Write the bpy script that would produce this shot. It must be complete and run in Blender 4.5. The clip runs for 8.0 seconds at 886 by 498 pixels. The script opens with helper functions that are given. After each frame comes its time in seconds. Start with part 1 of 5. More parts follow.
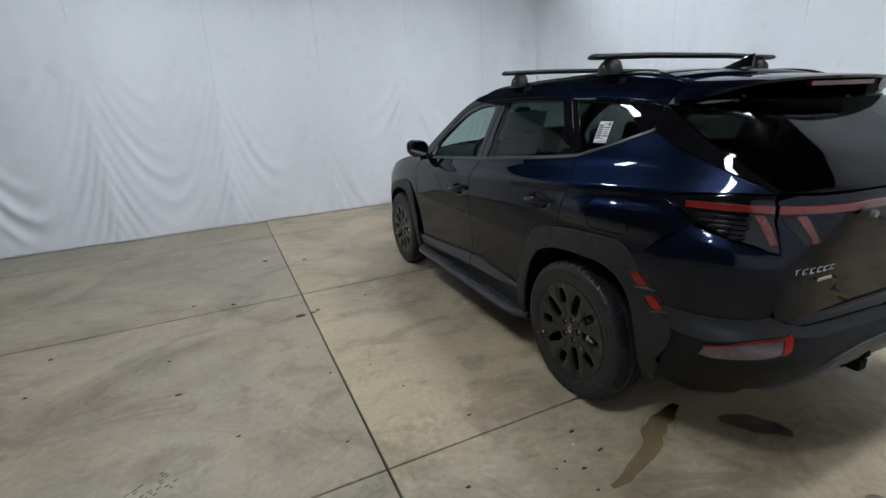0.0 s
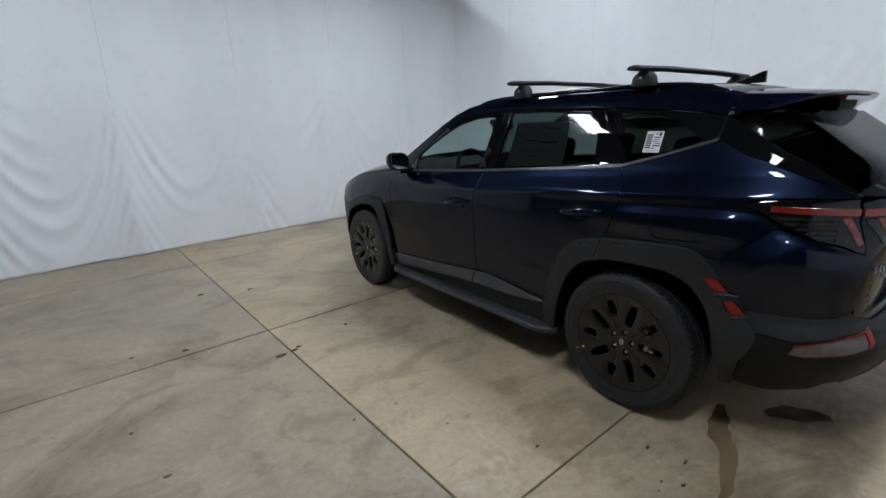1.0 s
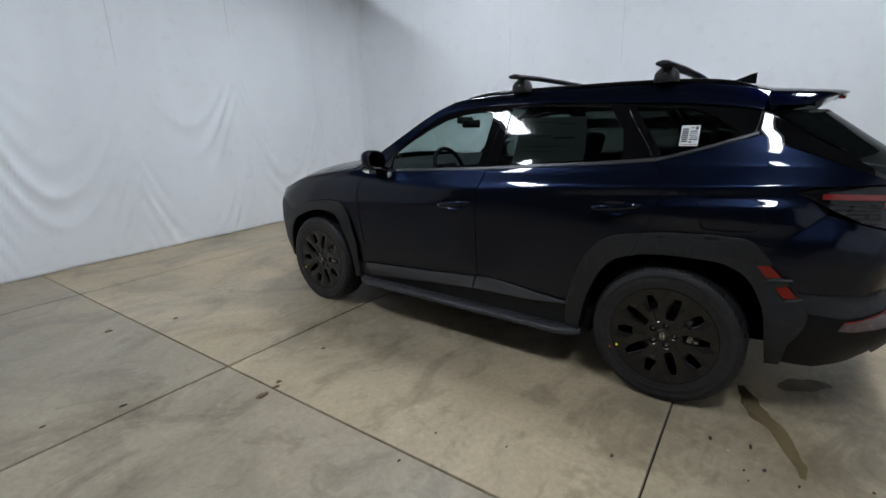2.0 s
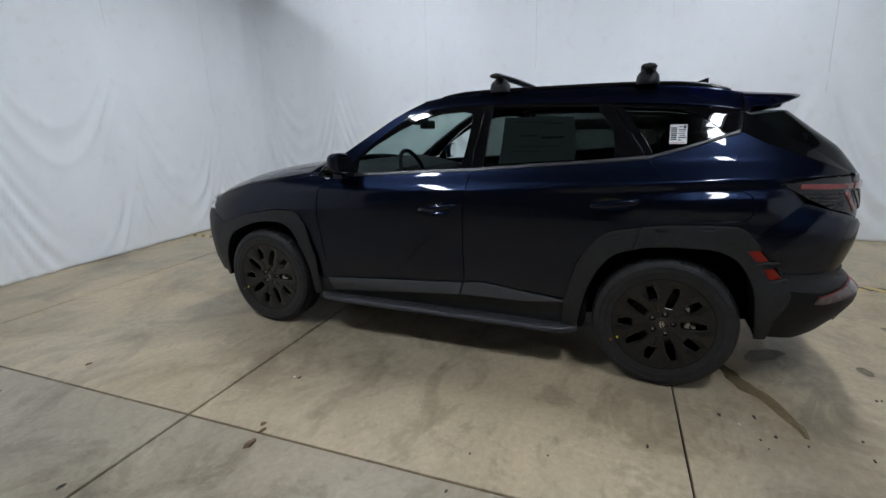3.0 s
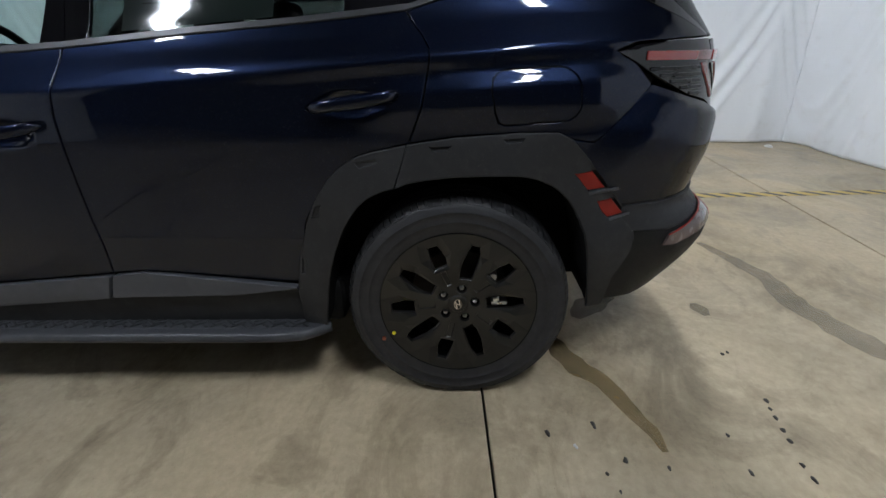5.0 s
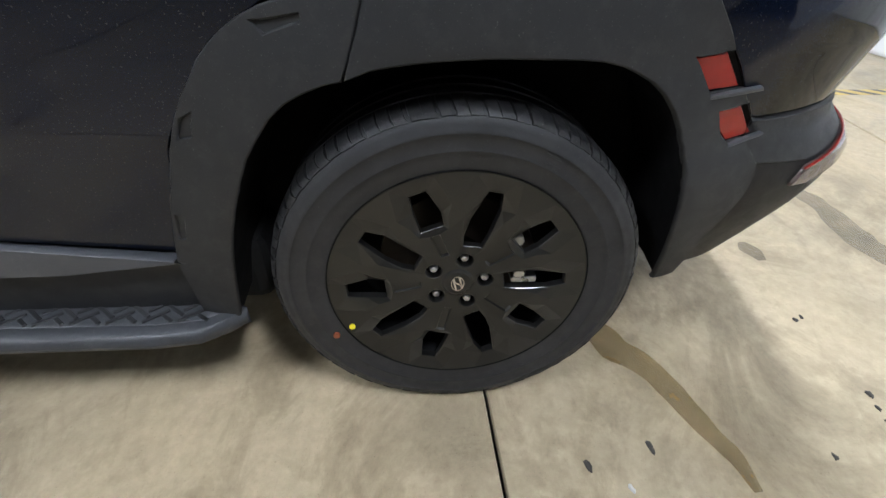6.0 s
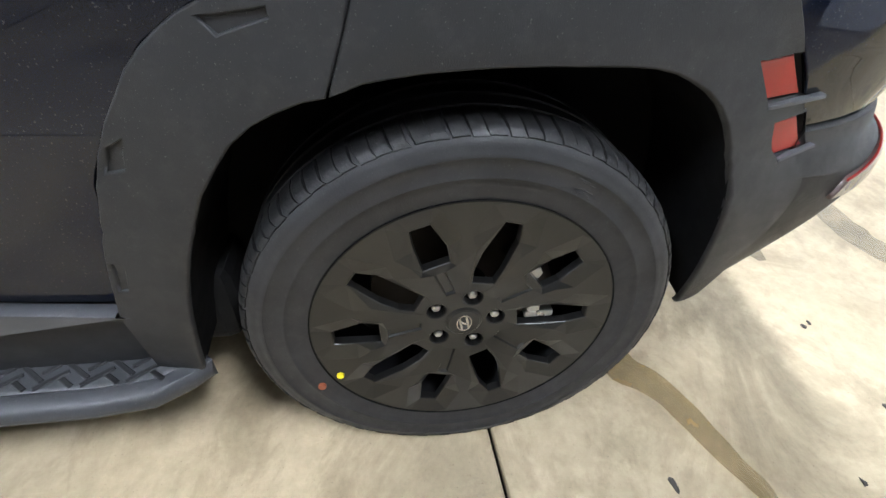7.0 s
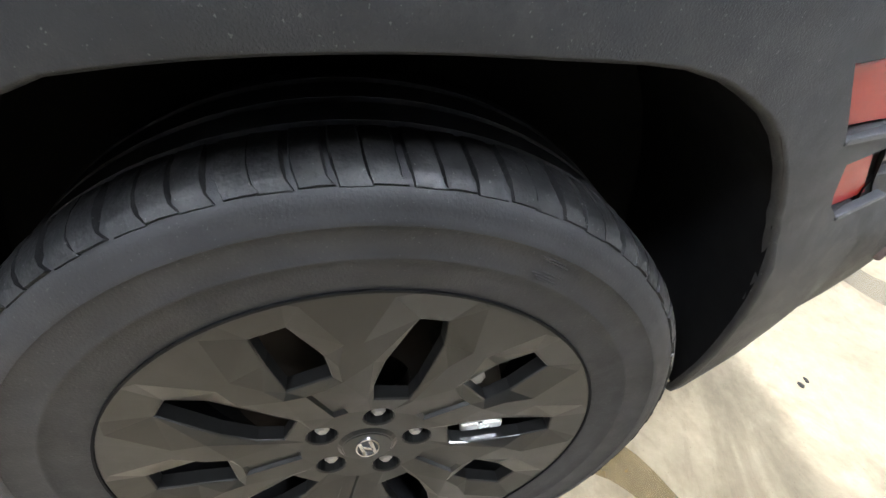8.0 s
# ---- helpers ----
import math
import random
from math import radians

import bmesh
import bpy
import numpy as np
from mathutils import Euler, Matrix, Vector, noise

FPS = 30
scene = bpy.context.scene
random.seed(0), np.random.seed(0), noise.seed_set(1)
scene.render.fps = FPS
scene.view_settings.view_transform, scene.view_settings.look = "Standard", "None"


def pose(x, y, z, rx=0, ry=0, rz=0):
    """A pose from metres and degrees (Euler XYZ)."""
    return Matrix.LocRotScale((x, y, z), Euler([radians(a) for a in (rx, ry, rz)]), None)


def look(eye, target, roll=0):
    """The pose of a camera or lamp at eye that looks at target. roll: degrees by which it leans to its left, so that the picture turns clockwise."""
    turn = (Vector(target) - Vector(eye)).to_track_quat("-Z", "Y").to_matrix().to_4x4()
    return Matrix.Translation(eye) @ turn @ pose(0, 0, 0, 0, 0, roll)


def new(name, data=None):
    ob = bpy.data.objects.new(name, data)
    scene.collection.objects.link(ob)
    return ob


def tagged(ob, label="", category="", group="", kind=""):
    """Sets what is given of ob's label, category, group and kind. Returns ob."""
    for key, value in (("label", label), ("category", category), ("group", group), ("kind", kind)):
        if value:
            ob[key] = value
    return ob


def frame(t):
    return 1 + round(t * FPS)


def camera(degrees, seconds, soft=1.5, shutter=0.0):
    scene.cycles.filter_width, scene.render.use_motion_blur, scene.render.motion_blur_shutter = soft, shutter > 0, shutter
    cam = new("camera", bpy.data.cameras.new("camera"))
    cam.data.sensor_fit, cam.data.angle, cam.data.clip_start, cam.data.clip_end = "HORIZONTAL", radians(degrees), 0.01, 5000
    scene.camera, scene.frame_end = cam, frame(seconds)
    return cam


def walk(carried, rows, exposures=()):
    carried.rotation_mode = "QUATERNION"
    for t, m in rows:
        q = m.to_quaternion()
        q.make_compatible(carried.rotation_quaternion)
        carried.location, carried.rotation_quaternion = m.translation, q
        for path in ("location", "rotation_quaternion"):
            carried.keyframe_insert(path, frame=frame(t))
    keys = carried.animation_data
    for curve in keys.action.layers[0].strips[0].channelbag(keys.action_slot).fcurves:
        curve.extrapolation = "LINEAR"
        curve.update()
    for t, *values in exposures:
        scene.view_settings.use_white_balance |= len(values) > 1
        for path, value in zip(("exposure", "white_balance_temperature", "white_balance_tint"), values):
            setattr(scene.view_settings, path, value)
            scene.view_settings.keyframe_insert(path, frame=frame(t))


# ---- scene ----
cam = camera(88.3, 8.0)
PATH = [
    (0, (-2.358, -1.782, 1.493), (-1.617, -0.011, 0.933), -2.9),
    (0.5, (-2.66, -1.523, 1.516), (-1.704, 0.146, 0.972), -3.2),
    (1, (-2.937, -1.183, 1.492), (-1.775, 0.36, 0.973), -2.3),
    (1.5, (-3.228, -0.808, 1.468), (-1.855, 0.555, 0.961), -1.0),
    (1.7, (-3.271, -0.651, 1.456), (-1.83, 0.638, 0.946), -1.1),
    (2.8, (-3.483, 0.108, 1.417), (-1.731, 0.935, 0.921), -1.7),
    (3, (-3.501, 0.199, 1.427), (-1.716, 0.95, 0.926), -1.5),
    (3.5, (-3.499, 0.277, 1.437), (-1.659, 0.899, 0.96), -1.7),
    (4, (-3.204, 0.207, 1.416), (-1.326, 0.715, 0.952), -2.1),
    (4.5, (-2.69, 0.016, 1.321), (-0.797, 0.305, 0.744), -1.6),
    (5, (-2.229, -0.004, 1.163), (-0.404, 0.064, 0.349), -1.6),
    (5.2, (-2.088, -0.003, 1.116), (-0.311, 0.024, 0.198), -1.0),
    (6.3, (-1.498, 0.121, 0.972), (0.053, -0.039, -0.28), 2.1),
    (6.5, (-1.467, 0.132, 0.976), (0.077, -0.054, -0.282), 2.3),
    (7, (-1.428, 0.13, 0.97), (0.102, -0.122, -0.294), 2.8),
    (7.5, (-1.361, 0.126, 0.946), (0.156, -0.202, -0.316), 5.4),
    (7.7, (-1.302, 0.084, 0.93), (0.214, -0.258, -0.329), 6.3),
    (7.9, (-1.211, 0.031, 0.894), (0.3, -0.355, -0.358), 7.0),
    (8, (-1.171, 0.009, 0.881), (0.336, -0.386, -0.373), 6.8),
]
walk(cam, [(t, look(eye, target, roll)) for t, eye, target, roll in PATH],
     exposures=((0.0, 0.0), (0.5, -0.04), (1.5, -0.10), (3.0, -0.02), (4.0, 0.0), (4.5, 0.10), (5.2, 0.53), (6.3, 1.60), (7.0, 1.92), (8.0, 2.12)))

# ---- world ----
world = bpy.data.worlds.new("world")
scene.world = world
world.use_nodes = True
world.node_tree.nodes["Background"].inputs[0].default_value = (0.8, 0.85, 0.9, 1)
world.node_tree.nodes["Background"].inputs[1].default_value = 0.02

CEILING = 5.3
CURTAIN_TOP = 3.97
LAMP_POWER = 69.0


# ---- materials ----
def shader(name, base=(0.5, 0.5, 0.5), rough=0.5, metal=0.0, coat=0.0, coat_rough=0.03, spec=0.5, sheen=0.0):
    m = bpy.data.materials.new(name)
    m.use_nodes = True
    b = m.node_tree.nodes["Principled BSDF"]
    b.inputs["Base Color"].default_value = (*base, 1)
    b.inputs["Roughness"].default_value = rough
    b.inputs["Metallic"].default_value = metal
    b.inputs["Coat Weight"].default_value = coat
    b.inputs["Coat Roughness"].default_value = coat_rough
    b.inputs["Specular IOR Level"].default_value = spec
    b.inputs["Sheen Weight"].default_value = sheen
    return m, m.node_tree, b


def node(tree, kind, **values):
    n = tree.nodes.new(kind)
    for key, value in values.items():
        n.inputs[key.replace("_", " ")].default_value = value
    return n


def coords(tree, scale=(1, 1, 1), rot=(0, 0, 0)):
    """World coordinates, scaled."""
    g = tree.nodes.new("ShaderNodeNewGeometry")
    mp = tree.nodes.new("ShaderNodeMapping")
    mp.inputs["Scale"].default_value = scale
    mp.inputs["Rotation"].default_value = rot
    tree.links.new(g.outputs["Position"], mp.inputs["Vector"])
    return mp.outputs["Vector"]


def noise_tex(tree, vec, scale, detail=4.0, rough=0.55, distort=0.0):
    n = node(tree, "ShaderNodeTexNoise", Scale=scale, Detail=detail, Roughness=rough, Distortion=distort)
    tree.links.new(vec, n.inputs["Vector"])
    return n.outputs["Fac"]


def ramp(tree, fac, stops):
    r = tree.nodes.new("ShaderNodeValToRGB")
    els = r.color_ramp.elements
    while len(els) < len(stops):
        els.new(0.5)
    for e, (p, c) in zip(els, stops):
        e.position = p
        e.color = (*c, 1) if not isinstance(c, float) else (c, c, c, 1)
    tree.links.new(fac, r.inputs["Fac"])
    return r.outputs["Color"]


def blend(tree, fac, a, b, mode="MIX"):
    m = tree.nodes.new("ShaderNodeMix")
    m.data_type, m.blend_type = "RGBA", mode
    for sock, value in ((m.inputs[0], fac), (m.inputs[6], a), (m.inputs[7], b)):
        if isinstance(value, bpy.types.NodeSocket):
            tree.links.new(value, sock)
        elif isinstance(value, (int, float)):
            sock.default_value = value if sock.type == "VALUE" else (value, value, value, 1)
        else:
            sock.default_value = (*value, 1)
    return m.outputs[2]


def bump(tree, b, height, strength, distance):
    n = tree.nodes.new("ShaderNodeBump")
    n.inputs["Strength"].default_value = strength
    n.inputs["Distance"].default_value = distance
    tree.links.new(height, n.inputs["Height"])
    tree.links.new(n.outputs["Normal"], b.inputs["Normal"])
    return n


def worn(name, base, rough, metal=0.0, coat=0.0, spread=0.12, scale=9.0, grain=0.0, grain_scale=900.0, spec=0.5, coat_rough=0.03, dust=0.0):
    """A plain surface with cloudy variation, fine grain relief and a little dust."""
    m, tree, b = shader(name, base, rough, metal, coat, coat_rough, spec)
    vec = coords(tree)
    f = noise_tex(tree, vec, scale, 5)
    lo = tuple(c * (1 - spread) for c in base)
    hi = tuple(min(1, c * (1 + spread)) for c in base)
    col = ramp(tree, f, ((0.3, lo), (0.7, hi)))
    if dust:
        d = ramp(tree, noise_tex(tree, vec, 26, 6, 0.7), ((0.5, 0.0), (0.8, float(dust))))
        col = blend(tree, d, col, (0.3, 0.29, 0.27))
        d = ramp(tree, noise_tex(tree, vec, 380, 1.0, 0.5), ((0.71, 0.0), (0.76, float(dust) * 2.5)))
        col = blend(tree, d, col, (0.4, 0.39, 0.37))
    tree.links.new(col, b.inputs["Base Color"])
    r = ramp(tree, noise_tex(tree, vec, scale * 3, 4), ((0.3, max(0.0, rough - 0.06)), (0.7, min(1.0, rough + 0.06))))
    tree.links.new(r, b.inputs["Roughness"])
    if grain:
        bump(tree, b, noise_tex(tree, vec, grain_scale, 2), grain, 0.001)
    return m


def concrete(name, tint):
    m, tree, b = shader(name, rough=0.45)
    vec = coords(tree)
    turned = coords(tree, (0.85, 1.12, 1), (0, 0, 0.42))
    tone = noise_tex(tree, vec, 0.42, 3, 0.5, 0.4)
    cloud = noise_tex(tree, vec, 0.85, 7, 0.66, 0.9)
    trowel = noise_tex(tree, turned, 1.7, 9, 0.70, 1.1)
    wisp = noise_tex(tree, turned, 3.1, 10, 0.74, 2.2)
    scuff = noise_tex(tree, coords(tree, (1.3, 0.7, 1), (0, 0, -0.35)), 4.6, 8, 0.72, 1.4)
    fine = noise_tex(tree, vec, 30, 7, 0.72)
    pit = noise_tex(tree, vec, 150, 3, 0.6)
    a = ramp(tree, tone, ((0.36, (0.42, 0.367, 0.285)), (0.60, (0.475, 0.396, 0.284))))
    a = blend(tree, 0.9, a, ramp(tree, cloud, ((0.33, (0.60, 0.585, 0.56)), (0.46, (0.90, 0.895, 0.885)), (0.60, (1.08, 1.08, 1.08)))), "MULTIPLY")
    a = blend(tree, 0.8, a, ramp(tree, trowel, ((0.36, (0.60, 0.59, 0.575)), (0.455, (0.86, 0.85, 0.84)), (0.49, (1.02, 1.02, 1.02)), (0.66, (1.10, 1.10, 1.10)))), "MULTIPLY")
    a = blend(tree, 0.4, a, ramp(tree, wisp, ((0.38, (0.74, 0.73, 0.715)), (0.455, (1.0, 1.0, 1.0)), (0.56, (1.0, 1.0, 1.0)), (0.66, (1.20, 1.20, 1.20)))), "MULTIPLY")
    a = blend(tree, 0.5, a, ramp(tree, scuff, ((0.60, (1.0, 1.0, 1.0)), (0.70, (1.30, 1.30, 1.29)))), "MULTIPLY")
    a = blend(tree, 0.55, a, ramp(tree, fine, ((0.3, (0.72, 0.71, 0.69)), (0.65, (1.1, 1.1, 1.1)))), "MULTIPLY")
    a = blend(tree, 0.5, a, ramp(tree, pit, ((0.27, (0.30, 0.28, 0.25)), (0.34, (1.0, 1.0, 1.0)))), "MULTIPLY")
    a = blend(tree, 1.0, a, tint, "MULTIPLY")
    tree.links.new(a, b.inputs["Base Color"])
    r = ramp(tree, trowel, ((0.38, 0.34), (0.62, 0.56)))
    tree.links.new(r, b.inputs["Roughness"])
    b.inputs["Specular IOR Level"].default_value = 0.35
    bump(tree, b, fine, 0.12, 0.004)
    return m


def fabric():
    m, tree, b = shader("white_fabric", (0.78, 0.79, 0.80), 0.85, sheen=0.1)
    vec = coords(tree)
    big = noise_tex(tree, coords(tree, (1, 1, 0.5)), 0.8, 5, 0.6)
    a = ramp(tree, big, ((0.3, (0.785, 0.805, 0.825)), (0.7, (0.85, 0.872, 0.893))))
    dirt = ramp(tree, noise_tex(tree, vec, 5.5, 6, 0.7), ((0.56, (1.0, 1.0, 1.0)), (0.82, (0.84, 0.81, 0.77))))
    a = blend(tree, 0.6, a, dirt, "MULTIPLY")
    tree.links.new(a, b.inputs["Base Color"])
    wr = noise_tex(tree, coords(tree, (1, 1, 0.55)), 2.6, 4, 0.5, 0.3)
    bump(tree, b, wr, 0.07, 0.05)
    return m


def car_paint():
    m, tree, b = shader("dark_blue_metallic_paint", (0.004, 0.007, 0.016), 0.36, 0.9, 0.85, 0.015, 0.0)
    vec = coords(tree)
    fl = noise_tex(tree, vec, 1400, 2)
    col = ramp(tree, fl, ((0.35, (0.0024, 0.0042, 0.0118)), (0.7, (0.0100, 0.0164, 0.0385))))
    speck = noise_tex(tree, vec, 300, 1.0, 0.5)
    dust = ramp(tree, speck, ((0.69, 0.0), (0.73, 0.20)))
    film = ramp(tree, noise_tex(tree, vec, 9, 5, 0.7), ((0.45, 0.0), (0.8, 0.006)))
    col = blend(tree, dust, col, (0.22, 0.22, 0.22))
    col = blend(tree, film, col, (0.22, 0.21, 0.20))
    tree.links.new(col, b.inputs["Base Color"])
    tree.links.new(ramp(tree, speck, ((0.685, 0.92), (0.72, 0.2))), b.inputs["Metallic"])
    b.inputs["Specular Tint"].default_value = (0.02, 0.03, 0.07, 1)
    b.inputs["Coat IOR"].default_value = 1.43
    cr = ramp(tree, noise_tex(tree, vec, 12, 5, 0.7), ((0.35, 0.006), (0.75, 0.020)))
    tree.links.new(cr, b.inputs["Coat Roughness"])
    return m


def glass(name, tint, dark):
    """A thin pane: part clear, part mirror by the angle."""
    m = bpy.data.materials.new(name)
    m.use_nodes = True
    tree = m.node_tree
    tree.nodes.clear()
    out = tree.nodes.new("ShaderNodeOutputMaterial")
    mix = tree.nodes.new("ShaderNodeMixShader")
    clear = node(tree, "ShaderNodeBsdfTransparent", Color=(*[c * dark for c in tint], 1))
    gloss = node(tree, "ShaderNodeBsdfGlossy", Color=(1, 1, 1, 1), Roughness=0.06)
    face = node(tree, "ShaderNodeLayerWeight", Blend=0.5)
    rise = tree.nodes.new("ShaderNodeMath")
    rise.operation, rise.inputs[1].default_value = "POWER", 5.0
    tree.links.new(face.outputs["Facing"], rise.inputs[0])
    fres = tree.nodes.new("ShaderNodeMath")
    fres.operation, fres.inputs[1].default_value, fres.inputs[2].default_value = "MULTIPLY_ADD", 0.42, 0.034
    tree.links.new(rise.outputs[0], fres.inputs[0])
    tree.links.new(fres.outputs[0], mix.inputs[0])
    tree.links.new(clear.outputs[0], mix.inputs[1])
    tree.links.new(gloss.outputs[0], mix.inputs[2])
    tree.links.new(mix.outputs[0], out.inputs[0])
    return m


def lamp_glow():
    m = bpy.data.materials.new("lamp_diffuser")
    m.use_nodes = True
    tree = m.node_tree
    b = tree.nodes["Principled BSDF"]
    b.inputs["Emission Color"].default_value = (0.895, 0.97, 1.085, 1)
    b.inputs["Emission Strength"].default_value = LAMP_POWER
    return m


CONCRETE = (concrete("grey_concrete", (0.76, 0.765, 0.77)), concrete("tan_concrete", (0.955, 0.93, 0.855)))
FABRIC = fabric()
PAINT = car_paint()
GLOW = lamp_glow()
PLASTIC = worn("dark_grey_plastic", (0.0162, 0.0166, 0.0182), 0.54, grain=0.5, grain_scale=700, dust=0.05, spec=0.36)
VALANCE = worn("black_plastic", (0.0065, 0.0065, 0.0072), 0.5, grain=0.4, grain_scale=700, dust=0.02, spec=0.25)
BRIGHT_PLASTIC = worn("grey_plastic", (0.048, 0.050, 0.057), 0.42, grain=0.3, grain_scale=800, dust=0.06)
GLOSS_BLACK = worn("gloss_black", (0.005, 0.005, 0.006), 0.2, coat=1.0, coat_rough=0.02, spec=0.0)
RUBBER = worn("tyre_rubber", (0.0160, 0.0160, 0.0178), 0.6, grain=0.3, grain_scale=420, dust=0.035, spec=0.42, spread=0.3, scale=14)
# dusty rubber, darker than the sidewall: the wheel arch's shade is in the colour
SHADED_TREAD = worn("shaded_tread_rubber", (0.0065, 0.0065, 0.0070), 0.5, grain=1.0, grain_scale=130, dust=0.10, spec=0.4, spread=0.5, scale=45)
RIM_BLACK = worn("satin_black_alloy", (0.0078, 0.0076, 0.0072), 0.34, 0.1, coat=0.38, coat_rough=0.07, spread=0.08, spec=0.36)
DULL_STEEL = worn("rusty_brake_steel", (0.028, 0.022, 0.018), 0.5, 0.5, spread=0.4)
DARK = worn("near_black", (0.006, 0.006, 0.006), 0.85, spec=0.2)
# near-black: the shade in wheel wells and rim recesses is put into the colour
SHADE_BLACK = worn("recess_shade_black", (0.004, 0.004, 0.0045), 0.8, spec=0.12)
STEEL = worn("bare_steel", (0.42, 0.42, 0.41), 0.3, 0.95)
CHROME = worn("satin_chrome", (0.62, 0.62, 0.64), 0.22, 1.0)
TRIM = worn("dark_satin_trim", (0.060, 0.060, 0.064), 0.38, 0.6)
RED_LENS = worn("red_lens", (0.20, 0.012, 0.010), 0.18, coat=1.0)
RED_BRIGHT = worn("red_reflector", (0.24, 0.012, 0.007), 0.35, coat=0.5, spec=0.2)
FANG = worn("dull_red_lens", (0.17, 0.028, 0.024), 0.25, coat=0.8)
HEAD_LENS = worn("headlight_lens", (0.35, 0.36, 0.37), 0.12, coat=1.0)
LOUVRE = worn("lamp_louvre_grey", (0.010, 0.010, 0.011), 0.3, coat=0.3, spec=0.2)
SMOKE_LENS = worn("smoked_lens", (0.006, 0.006, 0.007), 0.2, coat=1.0, spec=0.0)
CLEAR_LENS = worn("pale_lens", (0.105, 0.075, 0.073), 0.25, coat=1.0, spec=0.2)
INTERIOR = worn("interior_black", (0.010, 0.010, 0.011), 0.75, spec=0.22)
INTERIOR_GREY = worn("interior_grey", (0.06, 0.06, 0.062), 0.6)
PAPER = worn("white_paper", (0.80, 0.80, 0.80), 0.6, spread=0.02)
INK = worn("black_ink", (0.03, 0.03, 0.035), 0.6)
CLEAR_GLASS = glass("clear_glass", (0.80, 0.93, 0.91), 0.80)
TINT_GLASS = glass("tinted_glass", (0.85, 1.0, 0.95), 0.19)
QUARTER_GLASS = glass("quarter_privacy_glass", (0.85, 1.0, 0.92), 0.11)
REAR_GLASS = glass("rear_privacy_glass", (0.9, 1.0, 0.98), 0.09)
YELLOW = worn("yellow_paint", (0.85, 0.72, 0.02), 0.6)
ORANGE = worn("orange_paint", (0.26, 0.07, 0.03), 0.7)
MIRROR_MAT, _t, _b = shader("mirror_glass", (0.8, 0.84, 0.84), 0.02, 1.0)


# ---- building helpers ----
def link_mesh(name, me, material, parent=None, label=""):
    for mt in material if isinstance(material, (list, tuple)) else [material]:
        me.materials.append(mt)
    ob = new(name, me)
    if parent is not None:
        ob.parent = parent
    return tagged(ob, label)


def part(name, bm, material, parent=None, label="", smooth=0.0):
    """Links a bmesh as one mesh object; smooth: the angle in degrees under which edges shade smoothly."""
    me = bpy.data.meshes.new(name)
    bmesh.ops.recalc_face_normals(bm, faces=bm.faces)
    if smooth:
        for f in bm.faces:
            f.smooth = True
        for e in bm.edges:
            if len(e.link_faces) == 2 and e.calc_face_angle(0) > radians(smooth):
                e.smooth = False
    bm.to_mesh(me)
    bm.free()
    return link_mesh(name, me, material, parent, label)


def empty(name, label, category, loc=(0, 0, 0), group="", kind=""):
    ob = new(name)
    ob.location = loc
    return tagged(ob, label, category, group, kind)


def add_box(bm, lo, hi, m=None, bevel=0.0, seg=2):
    lo, hi = Vector(lo), Vector(hi)
    r = bmesh.ops.create_cube(bm, size=1.0, matrix=Matrix.Translation((lo + hi) / 2) @ Matrix.Diagonal((*(hi - lo), 1)))
    vs = r["verts"]
    if bevel:
        es = list({e for v in vs for e in v.link_edges})
        vs = bmesh.ops.bevel(bm, geom=es, offset=bevel, segments=seg, affect="EDGES", profile=0.5)["verts"]
    if m is not None:
        bmesh.ops.transform(bm, matrix=m, verts=vs)
    return vs


def box(lo, hi, m=None, bevel=0.0, seg=2):
    bm = bmesh.new()
    add_box(bm, lo, hi, m, bevel, seg)
    return bm


def add_loft(bm, rings, closed=True, caps=True):
    """Skins a list of rings of points."""
    loops = [[bm.verts.new(p) for p in ring] for ring in rings]
    n = len(loops[0])
    for a, b in zip(loops, loops[1:]):
        for i in range(n if closed else n - 1):
            j = (i + 1) % n
            bm.faces.new((a[i], a[j], b[j], b[i]))
    if caps and closed:
        bm.faces.new(loops[0][::-1])
        bm.faces.new(loops[-1])
    return loops


def loft(rings, closed=True, caps=True):
    bm = bmesh.new()
    add_loft(bm, rings, closed, caps)
    return bm


def add_tube(bm, path, radius, n=8, squash=1.0, up=(0, 0, 1)):
    """A round bar along a path; radius a number or one for each point."""
    path = [Vector(p) for p in path]
    rings = []
    for i, p in enumerate(path):
        d = (path[min(i + 1, len(path) - 1)] - path[max(i - 1, 0)]).normalized()
        a = d.cross(Vector(up))
        a = a.normalized() if a.length > 1e-4 else d.orthogonal().normalized()
        b = a.cross(d).normalized()
        r = radius[i] if isinstance(radius, (list, tuple)) else radius
        rings.append([p + a * r * math.cos(k * 2 * math.pi / n) + b * r * squash * math.sin(k * 2 * math.pi / n) for k in range(n)])
    add_loft(bm, rings)


def tube(path, radius, n=8, squash=1.0, up=(0, 0, 1)):
    bm = bmesh.new()
    add_tube(bm, path, radius, n, squash, up)
    return bm


def lathe(profile, axis_pose, n=48):
    """Turns (radius, along) pairs about the local x axis."""
    bm = bmesh.new()
    rings = []
    for r, a in profile:
        rings.append([axis_pose @ Vector((a, r * math.cos(k * 2 * math.pi / n), r * math.sin(k * 2 * math.pi / n))) for k in range(n)])
    add_loft(bm, rings, True, False)
    return bm


